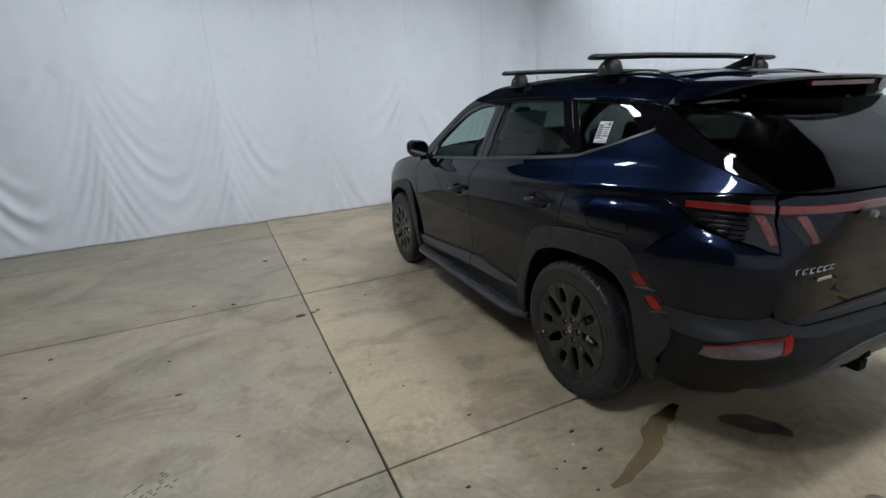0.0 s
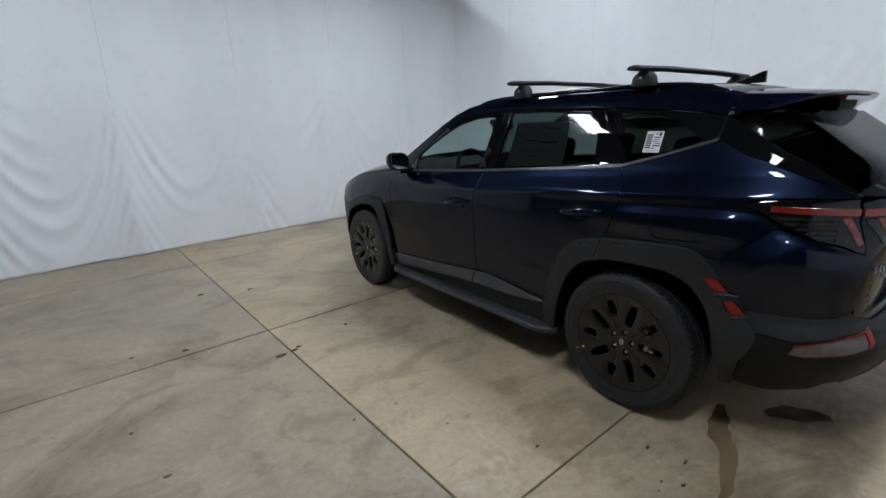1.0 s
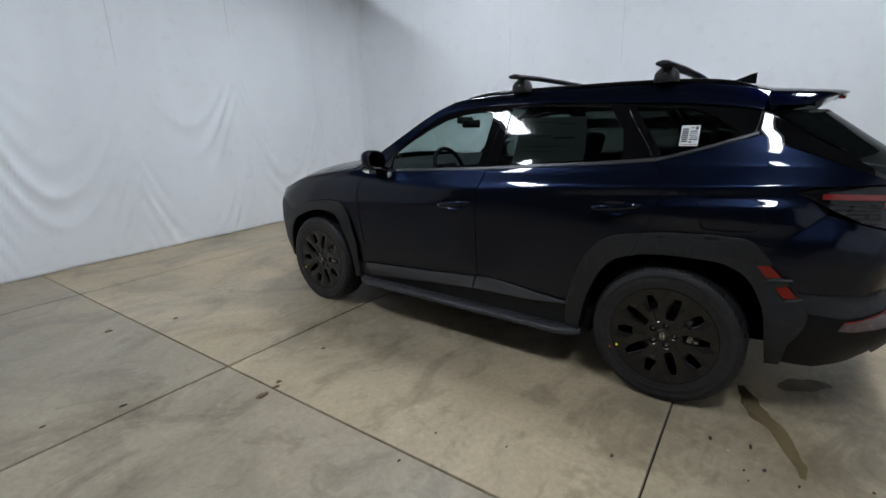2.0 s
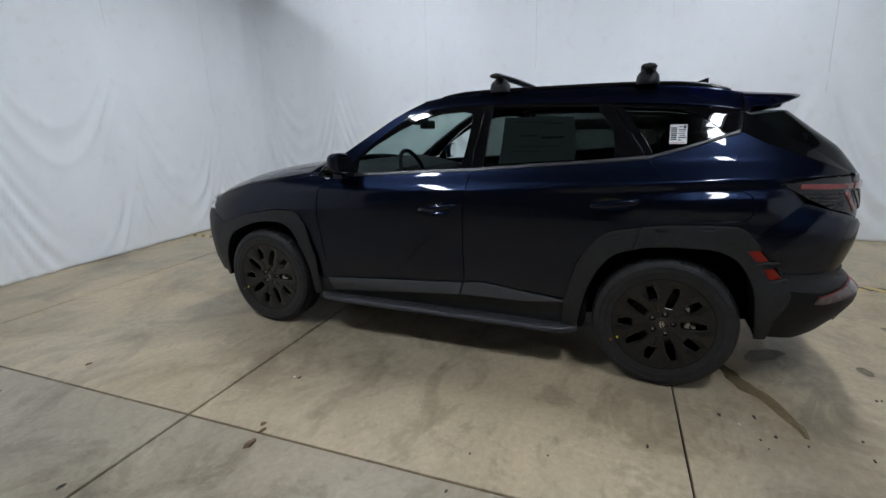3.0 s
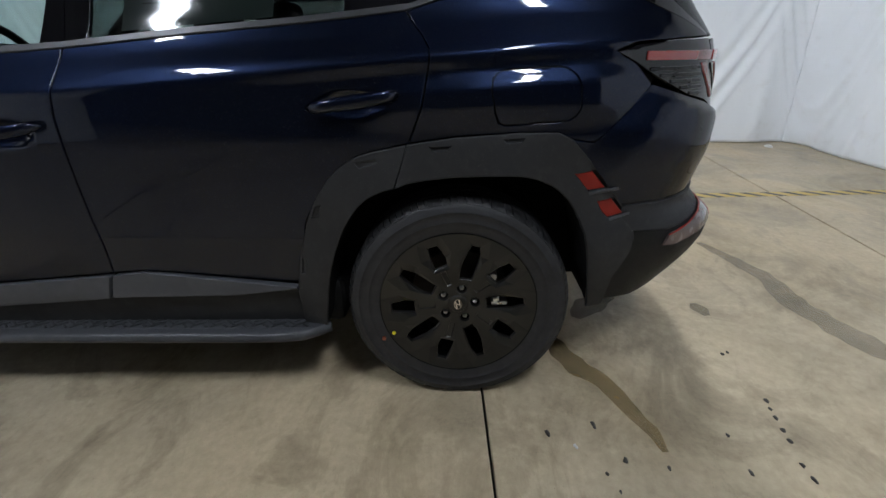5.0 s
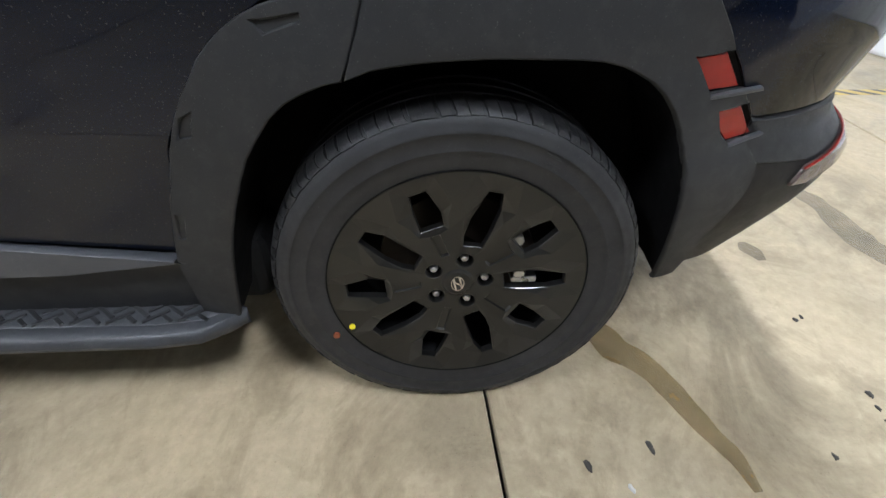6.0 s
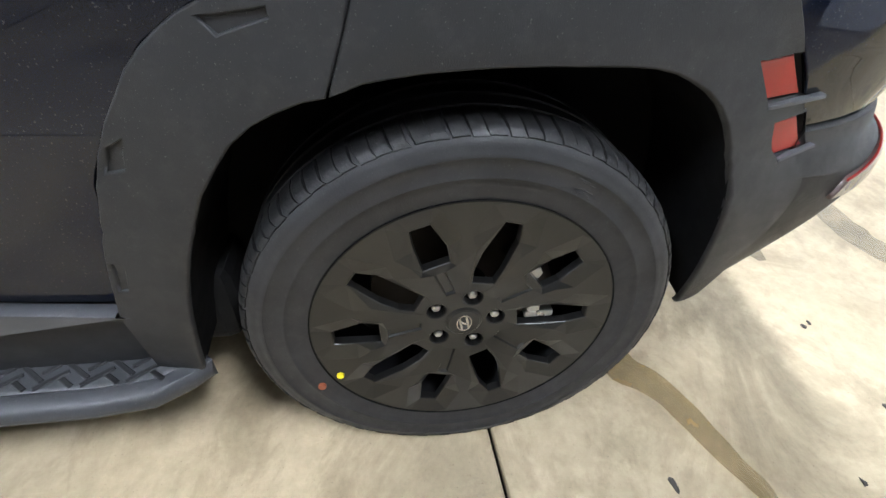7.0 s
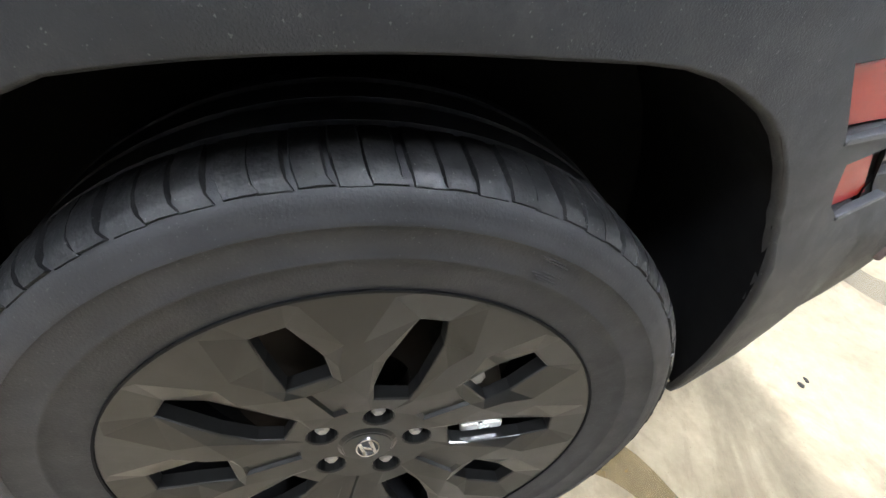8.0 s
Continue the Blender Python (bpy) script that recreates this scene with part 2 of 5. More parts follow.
def smooth_curve(pts, step):
    """A rounded line through the points (Catmull-Rom), at about that step."""
    p = [Vector(q) for q in pts]
    p = [p[0] * 2 - p[1]] + p + [p[-1] * 2 - p[-2]]
    out = []
    for i in range(1, len(p) - 2):
        n = max(1, int((p[i + 1] - p[i]).length / step))
        for k in range(n):
            t = k / n
            out.append(0.5 * (2 * p[i] + (p[i + 1] - p[i - 1]) * t + (2 * p[i - 1] - 5 * p[i] + 4 * p[i + 1] - p[i + 2]) * t * t
                              + (3 * p[i] - p[i - 1] - 3 * p[i + 1] + p[i + 2]) * t ** 3))
    out.append(p[-2])
    return out


# ---- the room ----
FRONT_A, FRONT_B = (-6.6, 5.57), (3.5, 6.68)
FAR_B, REAR_B = (3.55, -4.04), (-4.6, -4.20)


def bent(pts, radius):
    """A function from the length along a line with rounded corners to (place, direction), its length, and the lengths at the middles of its corners."""
    pts = [Vector((*p, 0)) for p in pts]
    dense, marks = [pts[0]], []
    for p, q, r in zip(pts, pts[1:], pts[2:]):
        a, b = q + (p - q).normalized() * radius, q + (r - q).normalized() * radius
        arc = [a.lerp(q, t).lerp(q.lerp(b, t), t) for t in np.linspace(0, 1, 9)]
        marks.append(len(dense) + 4)
        dense += arc
    dense.append(pts[-1])
    run = [0.0]
    for p, q in zip(dense, dense[1:]):
        run.append(run[-1] + (q - p).length)

    def at(u):
        k = max(0, min(int(np.searchsorted(run, u, "right")) - 1, len(dense) - 2))
        f = (u - run[k]) / (run[k + 1] - run[k])
        d = (dense[k + 1] - dense[k]).normalized()
        if 0 < k < len(dense) - 2:
            d = ((dense[k + 1] - dense[k - 1]).normalized().lerp((dense[k + 2] - dense[k]).normalized(), f)).normalized()
        return dense[k].lerp(dense[k + 1], f), d
    return at, run[-1], [run[k] for k in marks]


CLOTH_AT, CLOTH_LENGTH, CLOTH_TURNS = bent([FRONT_A, FRONT_B, FAR_B, REAR_B], 0.30)
# upright seams of the cloth, where it is tied and its swags start
_rng = random.Random(5)
SEAMS = [-0.60, 0.95, 2.50, 4.03, 5.57, 7.15, 8.70, 10.05]
while SEAMS[-1] < CLOTH_LENGTH + 1.0:
    SEAMS.append(SEAMS[-1] + _rng.uniform(1.50, 1.75))
SEAM_TOPS = [_rng.uniform(1.15, 1.75) for _ in SEAMS]
SEAM_PULL = [_rng.uniform(0.85, 1.25) for _ in SEAMS]


def cloth(u, z):
    """The place of the curtain's face at a length along it and a height: soft upright folds, nested swags between the seams near the floor."""
    p, d = CLOTH_AT(u)
    inward = Vector((d.y, -d.x, 0))
    k = max(q for q in range(len(SEAMS) - 1) if SEAMS[q] <= u + 1e-9)
    bay = SEAMS[k + 1] - SEAMS[k]
    w = (u - SEAMS[k]) / bay
    rise = SEAM_TOPS[k] * max(0.0, 1 - 2 * w) ** 1.9 + SEAM_TOPS[k + 1] * max(0.0, 2 * w - 1) ** 1.9
    pull = SEAM_PULL[k] * (1 - w) + SEAM_PULL[k + 1] * w
    c = z - rise + 0.10 * noise.noise(Vector((u * 0.7, z * 0.7, 5.0)))
    slack = max(0.0, 1 - z / 2.2) ** 0.6 * min(1.0, 0.3 + z * 2.2)
    some = max(0.0, noise.noise(Vector((u * 0.75 + 5, c * 1.1, 10.0))) * 1.2 + 0.45)
    wave = math.sin(2 * math.pi * c / 0.36 + 1.6 * noise.noise(Vector((u * 0.9, z * 0.9, 24.0))))
    swag = (abs(wave) ** 1.5 * (1 if wave > 0 else -0.55)) * slack * some * pull * 0.038
    peak = math.exp(-((min(w, 1 - w) * bay) / 0.10) ** 2) * slack * 0.040 * pull
    fold = noise.noise(Vector((u * 1.3 + 0.6 * noise.noise(Vector((u * 0.6, z * 0.35, 3.0))), z * 0.13, 3.0)))
    fine = noise.noise(Vector((u * 3.6 + 0.8 * fold, z * 0.25, 14.0)))
    turn = 0.0
    for q in CLOTH_TURNS:
        turn = max(turn, math.exp(-((u - q) / 0.7) ** 2))
    return p + inward * (0.10 + (0.055 + 0.03 * turn) * fold + (0.014 + 0.022 * turn) * fine + swag + peak) + Vector((0, 0, z))


SEAM_THREAD = worn("seam_grey", (0.66, 0.66, 0.67), 0.85)


def curtain(name, u0, u1, label):
    """A stretch of the hanging cloth, with its sewn seams."""
    nx, nz = int((u1 - u0) / 0.032), int(CURTAIN_TOP / 0.035)
    verts = [cloth(u0 + (u1 - u0) * i / nx, 0.004 + (CURTAIN_TOP - 0.004) * j / nz) for j in range(nz + 1) for i in range(nx + 1)]
    wd = nx + 1
    faces = [(j * wd + i, j * wd + i + 1, (j + 1) * wd + i + 1, (j + 1) * wd + i) for j in range(nz) for i in range(nx)]
    me = bpy.data.meshes.new(name)
    me.from_pydata(verts, [], faces)
    me.polygons.foreach_set("use_smooth", [True] * len(faces))
    ob = link_mesh(name, me, FABRIC)
    sol = ob.modifiers.new("thickness", "SOLIDIFY")
    sol.thickness, sol.offset = 0.004, -1
    for k, u in enumerate(SEAMS):
        if u0 + 0.2 < u < u1 - 0.2:
            part("seam", tube([cloth(u + 0.012 * math.sin(z * 1.7 + k), z) for z in np.arange(1.75 + 0.5 * (k % 3), CURTAIN_TOP, 0.12)], 0.0032, 6), SEAM_THREAD, ob, "sewn seam")
    return tagged(ob, label, "curtain", kind="structure")


curtain("wall_north", 0.0, CLOTH_TURNS[0], "white fabric backdrop curtain hanging in slack swags")
curtain("wall_east", CLOTH_TURNS[0], CLOTH_TURNS[1], "white fabric backdrop curtain hanging in soft folds")
curtain("wall_south", CLOTH_TURNS[1], CLOTH_LENGTH, "white fabric backdrop curtain touching the concrete floor")

hall_wall = worn("hall_wall_grey", (0.10, 0.10, 0.10), 0.8, scale=1.5)
ceiling_mat = worn("hall_ceiling_dark", (0.07, 0.07, 0.07), 0.85, scale=1.5)
tagged(part("ceiling", box((-10.2, -9.2, CEILING), (8.2, 12.2, CEILING + 0.1)), ceiling_mat), "dark hall ceiling above the lamps", "ceiling", kind="structure")
for hname, lo, hi in (("hall_wall_north", (-10.2, 12, 0), (8.2, 12.2, CEILING)), ("hall_wall_south", (-10.2, -9.2, 0), (8.2, -9, CEILING)),
                      ("hall_wall_east", (8, -9, 0), (8.2, 12, CEILING)), ("hall_wall_west", (-10.2, -9, 0), (-10, 12, CEILING))):
    tagged(part(hname, box(lo, hi), hall_wall), "plain grey hall wall behind the curtains", "wall", kind="structure")

# floor: a dark bed with cast slabs between sawn joints
floor = tagged(part("floor", box((-10.2, -9.2, -0.16), (8.2, 12.2, -0.022)), DARK), "worn tan concrete floor with sawn joints", "floor", kind="structure")


def cross_line(k, x):
    """The y of the sawn joint k at x."""
    a, b = ((-9.0, 0.0), (-2.42, -0.09), (-0.05, 0.037), (2.41, 0.053), (5.03, 0.092), (12.0, 0.0))[k]
    return a + b * x


def long_line(k, y):
    """The x of the sawn joint k at y."""
    return (-10.0, -1.987 - 0.0325 * y, 8.0)[k]


SAW = (0.005, 0.0055, 0.0045, 0.0085, 0.0080, 0.005)      # half widths of the sawn joints


def slab(ky, kx):
    pts = []
    for cx, cy in ((kx, ky), (kx + 1, ky), (kx + 1, ky + 1), (kx, ky + 1)):
        x, y = long_line(cx, 1.0), 0.0
        for _ in range(4):
            y = cross_line(cy, x)
            x = long_line(cx, y)
        g, gx = SAW[cy], 0.0052
        pts.append(Vector((x + (gx if cx == kx else -gx), y + (g if cy == ky else -g), 0)))
    bm = bmesh.new()
    mid = sum(pts, Vector()) / 4
    lower = [p + Vector((0, 0, -0.02)) for p in pts]
    rim = [p + Vector((0, 0, -0.003)) for p in pts]
    top = [p + Vector((0.003 if p.x < mid.x else -0.003, 0.003 if p.y < mid.y else -0.003, 0)) for p in pts]
    loops = add_loft(bm, [lower, rim, top])
    return part("concrete_slab", bm, CONCRETE[kx], floor)


for ky in range(5):
    for kx in range(2):
        slab(ky, kx)


# ---- ceiling lamps ----
def high_bay(loc, turn=0.0):
    """A long flat lamp hung under the ceiling: a folded housing with a bright diffuser."""
    top = empty("high_bay_light", "long white ceiling lamp with bright diffuser", "ceiling light", loc, "ceiling lamps")
    top.rotation_euler[2] = radians(turn)
    bm = bmesh.new()
    outer = [(-0.24, -0.02), (-0.17, 0.06), (0.17, 0.06), (0.24, -0.02), (0.23, -0.02), (0.165, 0.05), (-0.165, 0.05), (-0.23, -0.02)]
    add_loft(bm, [[Vector((x, y, z)) for x, z in outer] for y in (-0.62, 0.62)])
    part("housing", bm, BRIGHT_PLASTIC, top)
    part("diffuser", box((-0.16, -0.60, 0.02), (0.16, 0.60, 0.035)), GLOW, top, "bright white diffuser")
    for y in (-0.45, 0.45):
        part("hanger", tube([(0, y, 0.06), (0, y, CEILING - loc[2])], 0.006, 6), STEEL, top)
    return top


LAMP_Z = 4.6
for lx, ly in ((-3.2, -5.2), (-3.2, -1.25), (-3.2, 3.25), (-3.2, 7.4), (1.0, -5.2), (1.0, -0.9), (1.0, 3.4), (1.0, 7.4)):
    high_bay((lx, ly, LAMP_Z), 90)


# ---- the car: shape of its skin ----
# Half widths by height at four stations along the car; plan corners follow a superellipse.
LOWER = ((0.15, 0.800), (0.22, 0.842), (0.30, 0.862), (0.42, 0.878), (0.50, 0.884), (0.65, 0.892), (0.80, 0.903))
STATION = {
    2.1: ((0.92, 0.910), (1.0, 0.909), (1.05, 0.903), (1.10, 0.880), (1.147, 0.840), (1.25, 0.795), (1.38, 0.745), (1.5, 0.692), (1.58, 0.648), (1.62, 0.61), (1.70, 0.51)),
    1.13: ((0.92, 0.910), (1.0, 0.910), (1.055, 0.906), (1.09, 0.886), (1.184, 0.820), (1.30, 0.772), (1.38, 0.742), (1.496, 0.69), (1.57, 0.652), (1.615, 0.615), (1.70, 0.50)),
    0.1: ((0.92, 0.906), (1.02, 0.900), (1.10, 0.903), (1.125, 0.906), (1.15, 0.882), (1.257, 0.792), (1.38, 0.742), (1.425, 0.724), (1.545, 0.664), (1.60, 0.622), (1.70, 0.49)),
    -0.4: ((0.92, 0.928), (1.02, 0.910), (1.10, 0.904), (1.138, 0.910), (1.165, 0.885), (1.25, 0.820), (1.38, 0.757), (1.5, 0.70), (1.55, 0.655), (1.70, 0.47)),
}
TAIL = ((0.18, -0.64), (0.30, -0.755), (0.40, -0.845), (0.47, -0.905), (0.54, -0.943), (0.60, -0.938), (0.66, -0.848), (0.80, -0.862), (1.0, -0.895), (1.13, -0.908), (1.17, -0.893), (1.30, -0.79), (1.5, -0.52), (1.6, -0.40))
NOSE = ((0.18, 3.43), (0.30, 3.54), (0.45, 3.60), (0.65, 3.63), (0.80, 3.61), (0.92, 3.54), (1.02, 3.45), (1.2, 3.3))
POWER = ((0.5, 6.8), (0.85, 6.4), (1.1, 4.8), (1.15, 4.8), (1.4, 6.5), (1.5, 8.0))
MID = 1.3
CORNER = 0.95      # share of the half length at which the plan turns from side to end
REACH = 0.32       # length of an end's half in the same units

GZ = np.arange(0.10, 1.75, 0.005)
GY = np.arange(-1.1, 3.9, 0.02)


def table(rows):
    return np.interp(GZ, [r[0] for r in rows], [r[1] for r in rows])


def soften(a, sigma, axis):
    k = np.arange(-int(3 * sigma) - 1, int(3 * sigma) + 2)
    w = np.exp(-k ** 2 / (2 * sigma ** 2))
    w /= w.sum()
    pad = [(0, 0)] * a.ndim
    pad[axis] = (len(k) // 2, len(k) // 2)
    return np.apply_along_axis(lambda v: np.convolve(v, w, "valid"), axis, np.pad(a, pad, mode="edge"))


_keys = sorted(STATION)
_rows = np.array([table(LOWER + STATION[k]) for k in _keys])
WIDTH = np.array([[np.interp(y, _keys, _rows[:, j]) for j in range(len(GZ))] for y in GY])
WIDTH = soften(soften(WIDTH, 2.0, 1), 9.0, 0)
TAIL_Z, NOSE_Z, POWER_Z = (soften(table(r), 2.5, 0) for r in (TAIL, NOSE, POWER))


def width_at(y, z):
    fy = min(max((y - GY[0]) / 0.02, 0), len(GY) - 1.001)
    fz = min(max((z - GZ[0]) / 0.005, 0), len(GZ) - 1.001)
    i, j = int(fy), int(fz)
    a, b = fy - i, fz - j
    return (WIDTH[i, j] * (1 - a) + WIDTH[i + 1, j] * a) * (1 - b) + (WIDTH[i, j + 1] * (1 - a) + WIDTH[i + 1, j + 1] * a) * b


def by_z(arr, z):
    return float(np.interp(z, GZ, arr))


def skin(s, z):
    """The left skin at s (shares of the half length, positive to the tail, negative to the nose; past CORNER it runs across the end) and z."""
    n = by_z(POWER_Z, z)
    end = by_z(TAIL_Z, z) if s >= 0 else by_z(NOSE_Z, z)
    q = abs(s)
    if q <= CORNER:
        t = q
        xs = (1 - t ** n) ** (1 / n)
    else:
        xs = (1 - CORNER ** n) ** (1 / n) * (1 - (q - CORNER) / REACH)
        t = (1 - min(abs(xs), 1) ** n) ** (1 / n)
    y = MID + (end - MID) * t
    return Vector((-width_at(y, z) * xs, y, z))


def skin_normal(s, z):
    e = 0.006
    a = skin(s + e, z) - skin(s - e, z)
    b = skin(s, z + e) - skin(s, z - e)
    n = a.cross(b)
    n.normalize()
    return n if n.x < 0.2 or abs(n.y) > 0.5 else -n


_probe = skin_normal(0.1, 0.8)
FLIP = -1.0 if _probe.x > 0 else 1.0


def sy(y, z):
    """From a place on the side to the skin's own s, z."""
    end = by_z(TAIL_Z, z) if y <= MID else by_z(NOSE_Z, z)
    t = (y - MID) / (end - MID)
    return ((t if y <= MID else -t), z)


def sx(x, z, nose=False):
    """From a place on an end (x negative on the left) to s, z."""
    n = by_z(POWER_Z, z)
    xs0 = (1 - CORNER ** n) ** (1 / n)
    y_end = by_z(NOSE_Z if nose else TAIL_Z, z)
    xs = -x / width_at(y_end * 0.9 if not nose else y_end - 0.3, z)
    if xs > xs0:
        q = (1 - xs ** n) ** (1 / n)
    else:
        q = CORNER + REACH * (1 - xs / xs0)
    return (-q if nose else q, z)


UNIT = 2.25  # metres in one unit of s


def densify(outline, step):
    out = []
    for a, b in zip(outline, outline[1:] + outline[:1]):
        d = math.hypot((b[0] - a[0]) * UNIT, b[1] - a[1])
        n = max(1, int(round(d / step)))
        out += [(a[0] + (b[0] - a[0]) * k / n, a[1] + (b[1] - a[1]) * k / n) for k in range(n)]
    return out


def inside(p, poly):
    c = False
    for (x0, y0), (x1, y1) in zip(poly, poly[1:] + poly[:1]):
        if (y0 > p[1]) != (y1 > p[1]) and p[0] < (x1 - x0) * (p[1] - y0) / (y1 - y0) + x0:
            c = not c
    return c


def shrink(poly, g):
    """Moves a counter-clockwise outline (metres) inwards by g."""
    out = []
    n = len(poly)
    for i in range(n):
        p0, p1, p2 = Vector(poly[i - 1]), Vector(poly[i]), Vector(poly[(i + 1) % n])
        d1, d2 = (p1 - p0), (p2 - p1)
        if d1.length < 1e-7 or d2.length < 1e-7:
            out.append(tuple(p1))
            continue
        n1, n2 = Vector((-d1.y, d1.x)).normalized(), Vector((-d2.y, d2.x)).normalized()
        b = n1 + n2
        b = b / max(b.length_squared / 2, 0.6) if b.length > 1e-5 else n1
        out.append(tuple(p1 + b * g))
    return out


from mathutils.geometry import delaunay_2d_cdt


def fill(outline, holes, step, lines=()):
    """Points and triangles of an outline with holes, with an even net of points inside. Coordinates in metres."""
    loops = [outline] + holes
    pts, edges = [], []
    for lp in loops:
        k = len(pts)
        pts += [Vector(p) for p in lp]
        edges += [(k + i, k + (i + 1) % len(lp)) for i in range(len(lp))]
    for ln in lines:
        kept = [Vector(p) for p in ln if inside(p, outline) and min((Vector(p) - q).length for q in pts) > 0.008]
        k = len(pts)
        pts += kept
        edges += [(k + i, k + i + 1) for i in range(len(kept) - 1) if (kept[i] - kept[i + 1]).length < 0.06]
    allb = [Vector(p) for p in pts]
    x0, x1 = min(p.x for p in allb), max(p.x for p in allb)
    y0, y1 = min(p.y for p in allb), max(p.y for p in allb)
    arr = np.array([(p.x, p.y) for p in allb])
    row, y = 0, y0 + step * 0.5
    while y < y1:
        x = x0 + step * (0.5 if row % 2 else 0.0)
        while x < x1:
            if inside((x, y), outline) and not any(inside((x, y), h) for h in holes) and np.min((arr[:, 0] - x) ** 2 + (arr[:, 1] - y) ** 2) > (step * 0.45) ** 2:
                pts.append(Vector((x, y)))
            x += step
        y += step * 0.87
        row += 1
    v, e, f, ov, oe, of = delaunay_2d_cdt(pts, edges, [], 0, 1e-6)
    tris = []
    for t in f:
        c = (sum(v[i].x for i in t) / len(t), sum(v[i].y for i in t) / len(t))
        if len(set(t)) == len(t) and inside(c, outline) and not any(inside(c, h) for h in holes):
            tris.append(tuple(t))
    rims = []
    where = {}
    for new_i, olds in enumerate(ov):
        for o in olds:
            where[o] = new_i
    k = 0
    for lp in loops:
        rim = [where[k + i] for i in range(len(lp))]
        rims.append([q for i, q in enumerate(rim) if q != rim[i - 1]])
        k += len(lp)
    return v, tris, rims


def sheet(place, outline, holes, step, depth, round_off, lines=()):
    """Vertices, faces and normals of a plate: place(u, v) gives point and normal; its rim is rounded and turned in by depth."""
    v, tris, rims = fill(outline, holes, step, lines)
    verts, norms, faces = [], [], []
    for q in v:
        p, n = place(q.x, q.y)
        verts.append(p)
        norms.append(n)
    for t in tris:
        a, b, c = (verts[i] for i in t[:3])
        faces.append(t if (b - a).cross(c - a).dot(norms[t[0]]) > 0 else t[::-1])
    for r, rim in enumerate(rims):
        m = len(rim)
        rings = [[], []]
        for i in range(m):
            p, n = verts[rim[i]], norms[rim[i]]
            t = verts[rim[(i + 1) % m]] - verts[rim[i - 1]]
            out = t.cross(n)
            out = out.normalized() if out.length > 1e-9 else n.orthogonal()
            c = v[rim[i]]
            test = v[rim[(i + 1) % m]] - v[rim[i - 1]]
            # outward: away from the plate's own side
            side = Vector((test.y, -test.x)).normalized() * 1e-4
            probe = (c.x + side.x, c.y + side.y)
            is_in = inside(probe, outline) and not any(inside(probe, h) for h in holes)
            pr, _ = place(*probe)
            w = (pr - p)
            if (w.dot(out) > 0) == is_in:
                out = -out
            for ring, (o, d, nn) in zip(rings, ((round_off * 0.8, round_off, out * 0.9 + n * 0.3), (round_off * 0.8, depth, out))):
                ring.append(len(verts))
                verts.append(p + out * o - n * d)
                norms.append(nn.normalized())
        chain = [rim] + rings
        for a, b in zip(chain, chain[1:]):
            for i in range(m):
                j = (i + 1) % m
                quad = (a[i], a[j], b[j], b[i])
                pa, pb, pc = verts[quad[0]], verts[quad[1]], verts[quad[2]]
                faces.append(quad if (pb - pa).cross(pc - pa).dot(norms[b[i]]) > 0 else quad[::-1])
    return verts, faces, norms


def plate_mesh(name, verts, faces, norms):
    me = bpy.data.meshes.new(name)
    me.from_pydata(verts, [], faces)
    me.validate()
    me.update()
    me.polygons.foreach_set("use_smooth", [True] * len(me.polygons))
    me.normals_split_custom_set_from_vertices([tuple(n) for n in norms])
    return me


def ccw(poly):
    area = sum(a[0] * b[1] - b[0] * a[1] for a, b in zip(poly, poly[1:] + poly[:1]))
    return poly if area > 0 else poly[::-1]


def panel(name, outline, material, parent, label="", holes=(), step=0.035, off=0.0, depth=0.014, gap=0.0045, round_off=0.003, mirror=True, edge=0.02, lines=()):
    """A pressed panel that follows the car's skin inside an outline of (s, z); off: how far it stands proud, a number or f(y, z)."""
    flat = ccw([(s * UNIT, z) for s, z in densify(list(outline), edge)])
    flat = shrink(flat, gap)
    flat_holes = [shrink(ccw([(s * UNIT, z) for s, z in densify(list(h), edge)]), -0.0) for h in holes]

    def place(u, z):
        p, n = skin(u / UNIT, z), skin_normal(u / UNIT, z) * FLIP
        o = off(p.y, p.z) if callable(off) else off
        if callable(off):
            e = 0.008
            gy, gz = (off(p.y + e, p.z) - off(p.y - e, p.z)) / (2 * e), (off(p.y, p.z + e) - off(p.y, p.z - e)) / (2 * e)
            n2 = (n - Vector((0, gy, gz)) * 0.9).normalized()
        else:
            n2 = n
        return p + n * o, n2

    verts, faces, norms = sheet(place, flat, flat_holes, step, depth, round_off, [[(s * UNIT, z) for s, z in ln] for ln in lines])
    obs = [link_mesh(name, plate_mesh(name, verts, faces, norms), material, parent, label)]
    if mirror:
        mv = [Vector((-p.x, p.y, p.z)) for p in verts]
        mn = [Vector((-p.x, p.y, p.z)) for p in norms]
        obs.append(link_mesh(name, plate_mesh(name, mv, [f[::-1] for f in faces], mn), material, parent, label))
    return obs


def side_line(pts):
    """An outline from (y, z) places on the side."""
    return [sy(y, z) for y, z in pts]


car = empty("parked_suv", "dark blue compact suv with black roof bars, parked on concrete", "car")

